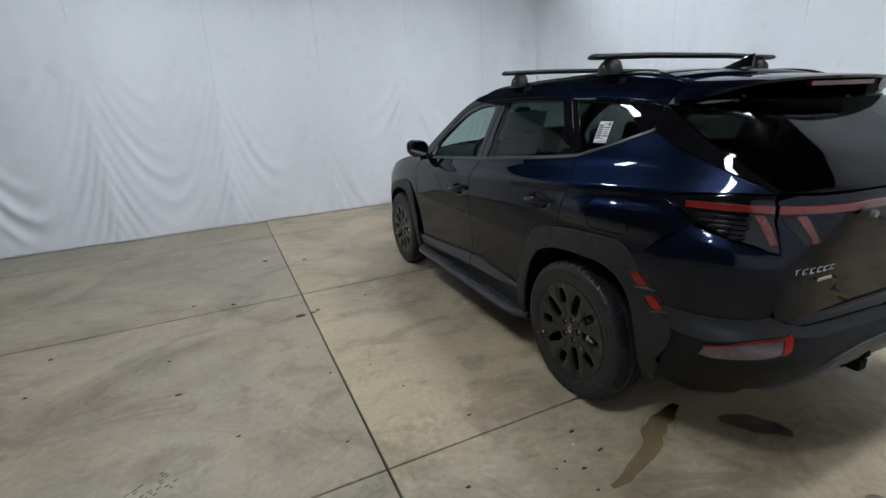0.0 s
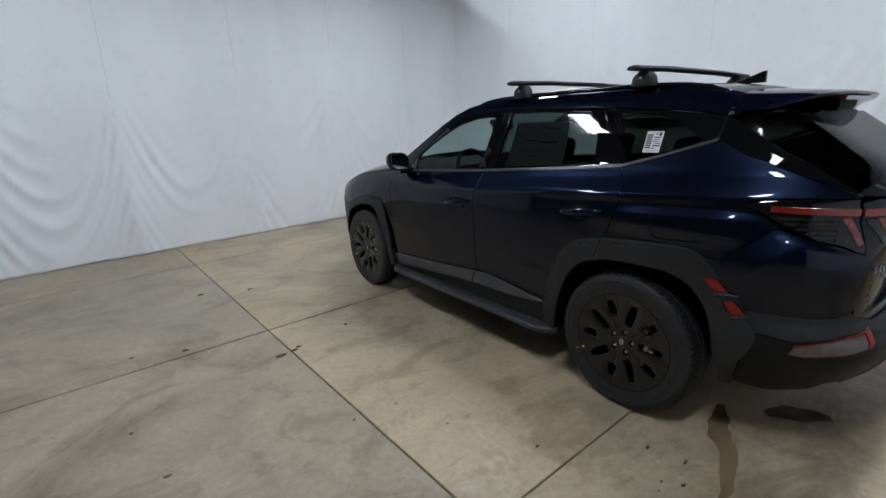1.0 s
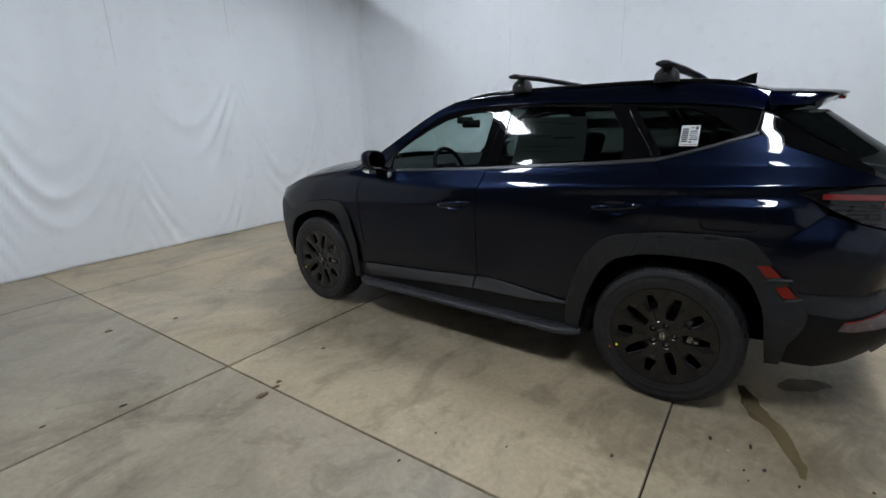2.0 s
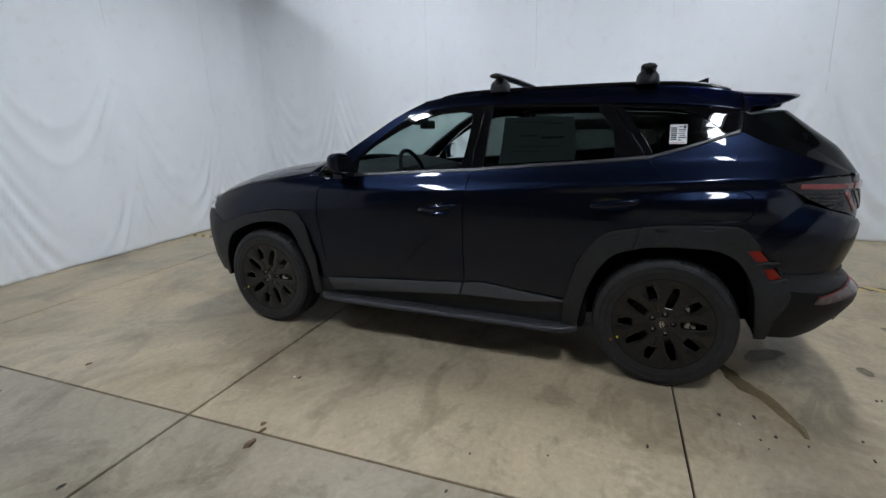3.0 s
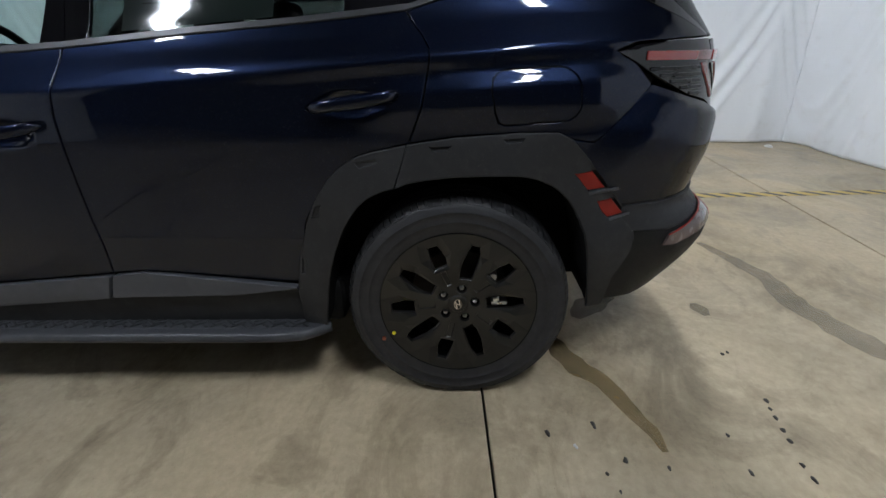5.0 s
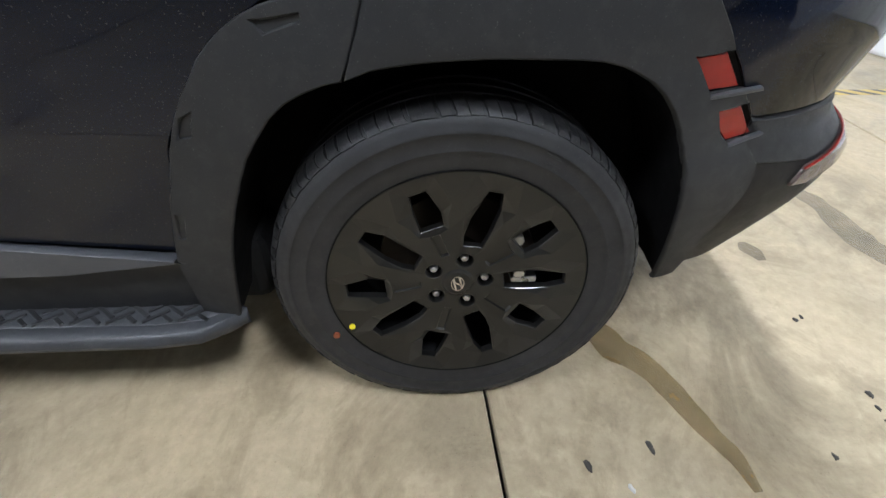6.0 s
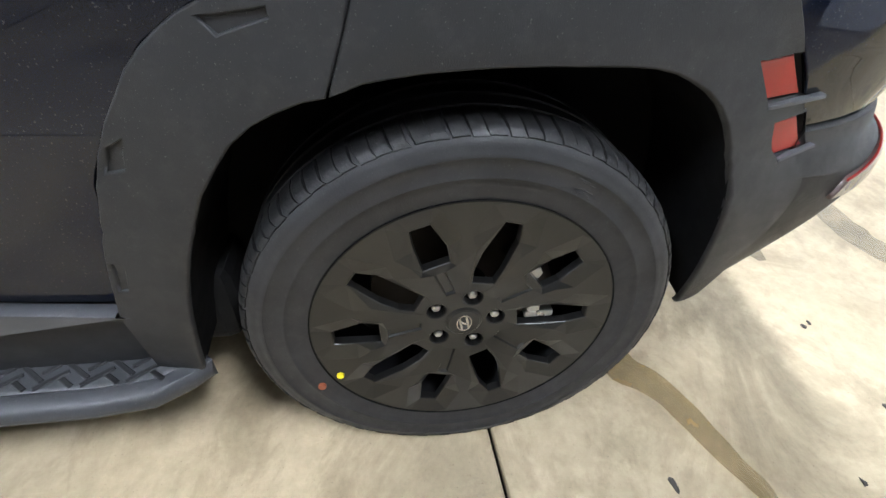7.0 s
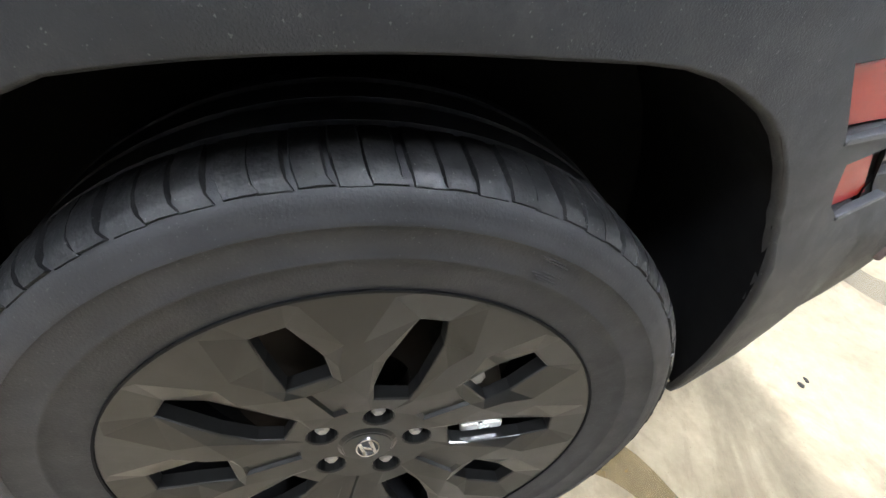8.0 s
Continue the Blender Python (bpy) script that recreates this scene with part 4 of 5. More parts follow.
def span(edge, bulge, lift, n=24, power=2.0):
    """A sheet stretched from an edge line on the left to its mirror, bulging forwards and upwards."""
    rings = []
    for k, p in enumerate(edge):
        f = k / (len(edge) - 1)
        bl = bulge[0] + (bulge[1] - bulge[0]) * f
        lf = lift[0] + (lift[1] - lift[0]) * f
        row = []
        for i in range(n + 1):
            a = -1 + 2 * i / n
            w = 1 - abs(a) ** power
            row.append(Vector((-p.x * a if p.x < 0 else p.x * a, p.y + bl * w, p.z + lf * w)))
        rings.append(row)
    bm = bmesh.new()
    add_loft(bm, rings, False, False)
    return bm


def thick(ob, t, offset=-1):
    m = ob.modifiers.new("thickness", "SOLIDIFY")
    m.thickness, m.offset = t, offset
    return ob


roof_edge = [skin_y(y, z) for y, z in [(1.518, 1.614), (1.44, 1.628), (1.367, 1.640), (1.27, 1.646), (1.17, 1.650), (1.0, 1.652), (0.8, 1.652), (0.55, 1.650), (0.3, 1.648), (0.15, 1.642), (0.0, 1.636), (-0.1, 1.624), (-0.2, 1.608), (-0.300, 1.580)]]
thick(part("roof", span(roof_edge, (0.10, 0.0), (0.030, 0.032), power=2.4), PAINT, car, smooth=40), 0.02)
screen_edge = [skin_y(y, z) + Vector((0.012, 0, -0.004)) for y, z in [(2.21, 1.200), (2.146, 1.247), (2.03, 1.320), (1.924, 1.384), (1.83, 1.443), (1.734, 1.503), (1.623, 1.565), (1.53, 1.606)]]
thick(part("windscreen", span(screen_edge, (0.20, 0.10), (0.01, 0.028)), CLEAR_GLASS, car, "clear windscreen", smooth=60), 0.006)
hood_edge = [skin_y(y, z) + Vector((0.004, 0, 0.002)) for y, z in [(3.31, 0.950), (3.24, 0.975), (3.149, 1.003), (3.03, 1.035), (2.906, 1.065), (2.7, 1.096), (2.5, 1.121), (2.36, 1.138), (2.26, 1.152)]]
thick(part("bonnet", span(hood_edge, (0.18, 0.16), (0.074, 0.090), power=2.6), PAINT, car, smooth=50), 0.015)
part("cowl", span([skin_y(2.24, 1.150), skin_y(2.20, 1.165), skin_y(2.16, 1.16)], (0.18, 0.16), (0.02, -0.02)), GLOSS_BLACK, car, "black cowl cover", smooth=40)


def spoiler():
    rings = []
    rows = ((0.0, 1.613, -0.612, 1.578), (0.2, 1.610, -0.608, 1.577), (0.38, 1.602, -0.592, 1.572), (0.50, 1.590, -0.566, 1.564), (0.57, 1.576, -0.522, 1.549), (0.605, 1.556, -0.47, 1.532), (0.638, 1.515, -0.37, 1.505))
    for x, zt, yt, ze in [(-r[0], *r[1:]) for r in rows[::-1]] + list(rows[1:]):
        f = 1 - (abs(x) / 0.66) ** 4
        rings.append([Vector((x, y, z)) for y, z in ((-0.300, zt), (-0.42, zt - 0.004 - 0.25 * (zt - ze)), (yt + 0.03, ze + 0.004), (yt, ze - 0.004), (yt + 0.006, ze - 0.014),
                                                     (yt + 0.05, ze - 0.030), (-0.45 - 0.04 * f, 1.505 - 0.01 * f), (-0.40, 1.495), (-0.305, 1.490))])
    return loft(rings)


part("spoiler", spoiler(), PAINT, car, "dark blue roof spoiler", smooth=35)
part("brake_light", loft([[Vector((x, y, z)) for y, z in ((-0.595, 1.555), (-0.590, 1.538), (-0.565, 1.541), (-0.565, 1.555))] for x in (-0.22, 0.22)]), RED_LENS, car, "red high brake light")

# nose
panel("front_bumper", [sy(3.30, 0.695), sy(3.185, 0.755), sy(3.265, 0.797), sy(3.355, 0.853), sx(-0.62, 0.88, True), sx(-0.3, 0.95, True), sx(0.0, 0.97, True), sx(0.0, 0.35, True), sx(-0.5, 0.33, True), sy(3.26, 0.33), sy(3.28, 0.55)], PLASTIC, car, "dark grey front bumper", off=-0.002, depth=0.03)
panel("headlight", [sy(3.315, 0.865), sy(3.36, 0.935), sx(-0.60, 0.955, True), sx(-0.45, 0.955, True), sx(-0.50, 0.85, True), sx(-0.64, 0.83, True)], HEAD_LENS, car, "clear headlight lens", off=0.006)
panel("grille", [sx(-0.44, 0.93, True), sx(0.0, 0.945, True), sx(0.0, 0.50, True), sx(-0.40, 0.50, True), sx(-0.52, 0.72, True)], GLOSS_BLACK, car, "gloss black grille", off=0.008)

# underbody and wheel wells
part("underbody", box((-0.78, 0.42, 0.22), (0.78, 2.35, 0.40), bevel=0.03), DARK, car, "dark underbody")
part("trunk_floor", box((-0.60, -0.78, 0.36), (0.60, 3.45, 0.50), bevel=0.03), DARK, car)


def well(arch):
    bm = bmesh.new()
    lip = [skin_y(y, z) + Vector((-0.026, 0, 0)) for y, z in arch]
    rings = [lip, [Vector((-0.80, p.y, p.z + 0.01)) for p in lip], [Vector((-0.645, p.y, p.z + 0.01)) for p in lip]]
    loops = add_loft(bm, rings, False, False)
    bm.faces.new(loops[2])
    return bm


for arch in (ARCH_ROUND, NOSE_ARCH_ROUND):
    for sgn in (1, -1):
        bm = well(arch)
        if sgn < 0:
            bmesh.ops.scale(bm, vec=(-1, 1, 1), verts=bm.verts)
        part("wheel_well", bm, SHADE_BLACK, car, "wheel well liner, near-black for the shade inside", smooth=50)


# ---- wheels ----
def polar(r, deg):
    return (-r * math.cos(radians(deg)), r * math.sin(radians(deg)))


def tyre_mesh():
    prof = [(0.252, -0.085), (0.2608, -0.0985), (0.2614, -0.1086), (0.268, -0.1108), (0.283, -0.1130), (0.296, -0.1145), (0.2975, -0.1158), (0.3005, -0.1160), (0.302, -0.1150), (0.318, -0.1172), (0.3285, -0.1172), (0.3295, -0.1182), (0.334, -0.1178), (0.3355, -0.1166), (0.343, -0.1150), (0.3525, -0.1105), (0.3605, -0.1015), (0.3645, -0.086)]
    for g in (-0.045, 0.0, 0.045):
        prof += [(0.3695, g - 0.006), (0.3615, g - 0.004), (0.3615, g + 0.004), (0.3695, g + 0.006)]
    prof += [(0.366, 0.082), (0.352, 0.108), (0.326, 0.117), (0.292, 0.113), (0.250, 0.088)]
    return lathe(prof, Matrix.Identity(4), 120)


def tread_blocks():
    """Raised shoulder blocks that wrap from the tread onto the sidewall."""
    bm = bmesh.new()
    n = 92
    rng = random.Random(8)
    for k in range(n):
        a0 = k * 2 * math.pi / n + 0.006 * math.sin(k * 2.4)
        span_a = 2 * math.pi / n * (0.93 + 0.03 * math.sin(k * 1.7))
        foot = 0.3555 + 0.0015 * (k % 2)
        sec = [(0.371, -0.052), (0.3708, -0.074), (0.3685, -0.089), (0.3655, -0.0985), (0.3615, -0.1045), (foot, -0.1095)]
        low = [(r - 0.0075, x + 0.006) for r, x in sec]
        rings = []
        for f in (0.0, 0.08, 0.5, 0.92, 1.0):
            a = a0 + span_a * f
            h = 0.5 if f in (0.0, 1.0) else 1.0
            ring = []
            for j, ((r, x), (rl, xl)) in enumerate(zip(sec, low)):
                aa = a + 0.020 * j / 5 + (0.010 if j == 5 else 0.0) * f
                rr, xx = rl + (r - rl) * h + rng.uniform(-0.0005, 0.0005), xl + (x - xl) * h
                ring.append(Vector((xx, rr * math.cos(aa), rr * math.sin(aa))))
            for j in range(len(sec) - 1, -1, -1):
                aa = a + 0.020 * j / 5
                ring.append(Vector((low[j][1], low[j][0] * math.cos(aa), low[j][0] * math.sin(aa))))
            rings.append(ring)
        add_loft(bm, rings)
    return bm


LONG_SLOT = [(0.222, 2.8), (0.223, -4.3), (0.19, -8.0), (0.125, -11.0), (0.098, -12), (0.093, 11), (0.12, 12), (0.16, 9)]
SHORT_SLOT = [(0.228, 3.8), (0.228, -4.6), (0.178, -9.5), (0.147, -9), (0.147, 9.5), (0.19, 7)]


def rim_face():
    """The wheel's face: flat facets that fall from the spokes towards the slots, with bevelled slot edges."""
    pts, level, edges, holes = [], [], [], []

    def dish(r):
        return float(np.interp(r, (0.0, 0.030, 0.034, 0.078, 0.14, 0.225, 0.2585, 0.261), (0.000, 0.000, -0.003, -0.001, 0.0085, 0.0115, 0.0122, 0.0120)))

    def chain(line, sink, shut):
        k = len(pts)
        for (y, z), d in zip(line, sink):
            pts.append(Vector((y, z)))
            level.append(dish(math.hypot(y, z)) - d)
        n = len(line)
        edges.extend((k + i, k + (i + 1) % n) for i in range(n if shut else n - 1))
        return list(range(k, k + n))

    outline = [polar(0.2600, k * 4.0) for k in range(90)]
    chain(outline, [0.0] * 90, True)
    for r in (0.034, 0.030):
        chain([polar(r, k * 15.0) for k in range(24)], [0.0] * 24, True)
    for k in range(5):
        for slot, mid in ((LONG_SLOT, 3 + 72 * k), (SHORT_SLOT, 39 + 72 * k)):
            sink = [float(np.interp(r, (0.093, 0.125, 0.19, 0.225), (0.0010, 0.0030, 0.0075, 0.0065))) for r, d in slot]
            holes.append(chain([polar(r, mid + d) for r, d in slot], sink, True))
            for side in (-1, 1):
                ridge = [(0.2535, 9.5), (0.197, 15.6), (0.168, 12.6)] + ([(0.097, 14.2)] if slot is LONG_SLOT else [(0.142, 12.0)])
                chain([polar(r, mid + side * d) for r, d in ridge], [0.0] * 4, False)
        mid = 39 + 72 * k
        chain([polar(r, mid + d) for r, d in ((0.134, -4.2), (0.134, 4.2), (0.074, 6.5), (0.074, -6.5))], [0.0] * 4, True)
        chain([polar(r, mid + d) for r, d in ((0.130, -3.3), (0.130, 3.3), (0.078, 5.2), (0.078, -5.2))], [0.0040] * 4, True)
        c = Vector(polar(0.057, 5 + 72 * k))
        holes.append(chain([(c.x + 0.0185 * math.cos(t), c.y + 0.0185 * math.sin(t)) for t in np.linspace(0, 2 * math.pi, 19)[:-1]], [0.0] * 18, True))
    v, _, tris, olds, _, _ = delaunay_2d_cdt(pts, edges, [], 0, 1e-6)
    verts = [Vector((-0.098 - (level[o[0]] if o else dish(q.length)), q.x, q.y)) for q, o in zip(v, olds)]
    where = {o: n for n, group in enumerate(olds) for o in group}
    cut = [[tuple(v[where[i]]) for i in h] for h in holes]
    faces = []
    for t in tris:
        c = (sum(v[i].x for i in t) / 3, sum(v[i].y for i in t) / 3)
        if inside(c, outline) and not any(inside(c, h) for h in cut):
            a, b, d = (verts[i] for i in t)
            faces.append(tuple(t) if (b - a).cross(d - a).x < 0 else tuple(t)[::-1])
    for h in holes:
        rim = [where[i] for i in h]
        mid = sum((verts[i] for i in rim), Vector()) / len(rim)
        loops = [rim]
        for back, share in ((0.0016, 0.0018), (0.016, 0.0022)):
            loops.append([])
            for i in rim:
                away = mid - verts[i]
                away.x = 0
                loops[-1].append(len(verts))
                verts.append(verts[i] + away.normalized() * share + Vector((back, 0, 0)))
        for a, b in zip(loops, loops[1:]):
            for i in range(len(rim)):
                n = (i + 1) % len(rim)
                faces.append((a[i], a[n], b[n], b[i]))
    me = bpy.data.meshes.new("rim")
    me.from_pydata(verts, [], faces)
    me.validate()
    me.update()
    return me


def ring_mesh(r0, r1, x0, x1, n=64):
    return lathe([(r0, x0), (r1, x0), (r1, x1), (r0, x1), (r0, x0)], Matrix.Identity(4), n)


def disc(r, x0, x1, n=24, bevel=0.002):
    bm = bmesh.new()
    ring = lambda rr, x: [Vector((x, rr * math.cos(k * 2 * math.pi / n), rr * math.sin(k * 2 * math.pi / n))) for k in range(n)]
    add_loft(bm, [ring(r, x1), ring(r, x0 + bevel), ring(r - bevel, x0)])
    return bm


RIM_MESH = rim_face()


def wheel(y, side, marks):
    """One wheel under the car; side -1 is the left."""
    top = new("wheel")
    top.parent = car
    tagged(top, "black alloy wheel with worn black tyre")
    top.location = (0.805 * side, y, 0.368)
    if side > 0:
        top.rotation_euler[2] = math.pi
    part("tyre", tyre_mesh(), RUBBER, top, "black rubber tyre", smooth=50)
    part("tread", tread_blocks(), SHADED_TREAD, top, smooth=30)
    link_mesh("rim", RIM_MESH, [] if RIM_MESH.materials else RIM_BLACK, top, "satin black alloy rim")
    # barrel darker than the rim face, with the shade behind the slots painted in
    part("rim_barrel", lathe([(0.2615, -0.1025), (0.2645, -0.1045), (0.2655, -0.100), (0.252, -0.090), (0.235, -0.06), (0.228, 0.05), (0.245, 0.1)], Matrix.Identity(4), 72), SHADE_BLACK, top, smooth=40)
    part("rim_lip", ring_mesh(0.2596, 0.2622, -0.1114, -0.106, 96), SHADE_BLACK, top, "thin black rim lip", smooth=30)
    part("brake_disc", ring_mesh(0.06, 0.16, -0.012, 0.008), DULL_STEEL, top, "dull rusty brake disc", smooth=30)
    arc = lambda a0, a1, r: [(r * math.cos(radians(a)), r * math.sin(radians(a))) for a in np.linspace(a0, a1, 9)]
    shape = arc(132, 190, 0.172) + arc(190, 132, 0.118)
    caliper = part("brake_caliper", loft([[Vector((x, p, q)) for p, q in shape] for x in (-0.052, -0.046, 0.03)]), DULL_STEEL, top, "cast metal brake caliper", smooth=30)
    for a, r, size in ((141, 0.150, 0.013), (176, 0.128, 0.012)):
        p, q = r * math.cos(radians(a)), r * math.sin(radians(a))
        part("caliper_bolt", tube([(-0.05, p, q), (-0.086, p, q), (-0.088, p, q)], [size, size, size * 0.75], 8), STEEL, caliper, "bright bare metal slide bolt", smooth=30)
    part("caliper_clip", box((-0.090, -0.165, -0.010), (-0.060, -0.112, 0.004), None, 0.003), STEEL, caliper, "bright spring clip")
    part("backing_plate", disc(0.225, 0.03, 0.05, 40), DARK, top)
    part("hub_cap", disc(0.0285, -0.0990, -0.09, 32, 0.001), RIM_BLACK, top, "black centre cap")
    bm = bmesh.new()
    for sgn in (-1, 1):
        add_box(bm, (-0.1012, sgn * 0.0062 - 0.0020, -0.0150), (-0.0988, sgn * 0.0062 + 0.0020, 0.0150), pose(0, 0, 0, -12, 0, 0))
    add_box(bm, (-0.1012, -0.0062, -0.0022), (-0.0988, 0.0062, 0.0022), pose(0, 0, 0, 28, 0, 0))
    add_loft(bm, [[Vector((x, 0.0135 * k * math.cos(a), 0.0195 * k * math.sin(a))) for a in np.linspace(0, 2 * math.pi, 33)[:-1]] for x, k in ((-0.0988, 1.0), (-0.1008, 1.0), (-0.1008, 0.88), (-0.0988, 0.88))], True, False)
    part("emblem", bm, CHROME, top, "small bright oval emblem")
    for k in range(5):
        y1, z1 = polar(0.057, 5 + 72 * k)
        bm = bmesh.new()
        add_tube(bm, [(-0.066, y1, z1), (-0.089, y1, z1), (-0.0915, y1, z1)], [0.0082, 0.0082, 0.0050], 6)
        part("wheel_nut", bm, STEEL, top, "steel wheel nut", smooth=30)
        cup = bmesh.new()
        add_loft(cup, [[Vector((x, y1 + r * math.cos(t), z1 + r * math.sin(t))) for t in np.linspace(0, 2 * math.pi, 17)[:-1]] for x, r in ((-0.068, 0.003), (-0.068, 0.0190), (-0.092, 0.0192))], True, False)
        # pocket walls near-black, shade of the recess in their colour
        part("nut_pocket", cup, SHADE_BLACK, top, smooth=30)
    if marks:
        bm = bmesh.new()
        for k in range(9):
            r = 0.3035 + 0.0026 * k
            a0 = 59 + 0.9 * (k % 3)
            arc_line = [(-0.1165 - 0.0010 * math.sin(k), *polar(r, a)) for a in np.linspace(a0, a0 + 4.2, 5)]
            add_tube(bm, arc_line, 0.0007, 4)
        part("sidewall_mark", bm, RUBBER, top, "faint moulded hatching")
        part("paint_dot", dot(-0.1140, 0.222, -0.104, 0.0065), YELLOW, top, "yellow paint dot")
        part("paint_dot", dot(-0.1215, 0.256, -0.122, 0.0070), ORANGE, top, "faded orange paint dot")
    return top


def dot(x, y, z, r):
    bm = bmesh.new()
    ring = lambda rr, xx: [Vector((xx, y + rr * math.cos(t), z + rr * math.sin(t))) for t in np.linspace(0, 2 * math.pi, 15)[:-1]]
    add_loft(bm, [ring(r, x + 0.006), ring(r, x + 0.0005), ring(r * 0.9, x)])
    return bm


for wy in (0.0, 2.755):
    for side in (-1, 1):
        wheel(wy, side, side < 0)

# ---- roof rails, bars, antenna ----
for sgn in (-1, 1):
    line = smooth_curve([(sgn * abs(skin_y(y, z).x) * 0.985, y, z + 0.005) for y, z in [(1.40, 1.632), (1.27, 1.650), (1.17, 1.656), (0.8, 1.660), (0.3, 1.656), (0.0, 1.642), (-0.15, 1.620), (-0.24, 1.596)]], 0.05)
    n = len(line)
    part("roof_rail", tube(line, [0.005 if i in (0, n - 1) else 0.0105 for i in range(n)], 8, 1.1), GLOSS_BLACK, car, "gloss black roof rail", smooth=60)


def roof_bar(y, z):
    bar = empty("roof_bar", "black aerodynamic roof bar with clamped feet", "roof bar", (0, 0, 0), "roof bars")
    prof = [(0.040, 0.000), (0.030, 0.010), (0.0, 0.016), (-0.030, 0.010), (-0.042, -0.002), (-0.030, -0.011), (0.0, -0.014), (0.030, -0.010)]
    rings = []
    for x, k in ((-0.690, 0.5), (-0.685, 0.85), (-0.67, 1.0), (-0.3, 1.0), (0.3, 1.0), (0.67, 1.0), (0.685, 0.85), (0.690, 0.5)):
        rings.append([Vector((x, y + a * k, z - 0.012 * (x / 0.69) ** 2 + b * k)) for a, b in prof])
    part("crossbar", loft(rings), PLASTIC, bar, "black aerodynamic crossbar", smooth=40)
    for sgn in (-1, 1):
        x = 0.565 * sgn
        bm = bmesh.new()
        rings = []
        for f, hw, hx, dx in ((0.0, 0.060, 0.045, 0.0), (0.12, 0.062, 0.047, 0.0), (0.5, 0.058, 0.042, 0.0), (0.72, 0.046, 0.036, -0.004), (0.85, 0.030, 0.030, -0.006), (1.0, 0.026, 0.028, -0.006)):
            zz = 1.652 + (z - 0.012 - 1.652) * f
            rings.append([Vector((x + dx * sgn + hx * math.copysign(abs(math.cos(t)) ** 0.6, math.cos(t)), y + hw * math.copysign(abs(math.sin(t)) ** 0.6, math.sin(t)), zz)) for t in np.linspace(0, 2 * math.pi, 25)[:-1]])
        add_loft(bm, rings)
        foot = part("foot", bm, PLASTIC, bar, "black plastic clamp foot", smooth=40)
        part("lock", disc(0.008, -0.003, 0.004, 16, 0.001), STEEL, foot).matrix_basis = Matrix.Translation((x + 0.040 * sgn, y, 1.690))
    return bar


roof_bar(1.015, 1.752)
roof_bar(0.168, 1.748)

bm = bmesh.new()
rings = []
for f in np.linspace(0, 1, 9):
    y = 0.005 - 0.20 * f
    h = 0.062 * f ** 1.3 if f < 0.97 else 0.058
    rings.append([Vector((0.035 * math.sin(math.pi * min(0.95, 0.2 + f * 0.7)) * -1, y, 1.652)), Vector((-0.006, y, 1.654 + h * 0.9)), Vector((0, y, 1.655 + h)), Vector((0.006, y, 1.654 + h * 0.9)), Vector((0.035 * math.sin(math.pi * min(0.95, 0.2 + f * 0.7)), y, 1.652))])
add_loft(bm, rings)
part("antenna", bm, GLOSS_BLACK, car, "gloss black shark fin antenna", smooth=50)

# ---- small parts of the car ----
panel("fuel_flap", side_line(FLAP), PAINT, car, "fuel filler flap", off=shoulder, depth=0.006, gap=0.0075, round_off=0.0015, step=0.02)
# near-black sheet behind the flap's slit, standing for the shade in it
panel("fuel_gap", side_line(FLAP), DARK, car, off=lambda y, z: shoulder(y, z) - 0.007, depth=0.003, gap=-0.006, step=0.025)


def door_handle(y0, z0, y1, z1, parent):
    """A pull handle standing off the door, with its recess."""
    n = 12
    rings = []
    for k in range(n + 1):
        f = k / n
        y, z = y0 + (y1 - y0) * f, z0 + (z1 - z0) * f
        base = skin_y(y, z)
        bow = 0.010 + 0.034 * math.sin(math.pi * min(1, max(0, f))) ** 0.45
        h = 0.012 + 0.008 * math.sin(math.pi * f) ** 0.5
        if k in (0, n):
            h *= 0.5
        rings.append([base + Vector((-bow + 0.011 * math.cos(t) * (0.5 if k in (0, n) else 1), 0, h * math.sin(t))) for t in np.linspace(0, 2 * math.pi, 13)[:-1]])
    return loft(rings)


for (ya, za, yb, zb) in ((1.452, 0.950, 1.194, 0.981), (0.420, 1.012, 0.155, 1.042)):
    for sgn in (-1, 1):
        bm = door_handle(ya, za, yb, zb, car)
        if sgn > 0:
            bmesh.ops.scale(bm, vec=(-1, 1, 1), verts=bm.verts)
        part("door_handle", bm, PAINT, car, "glossy dark blue door handle", smooth=60)


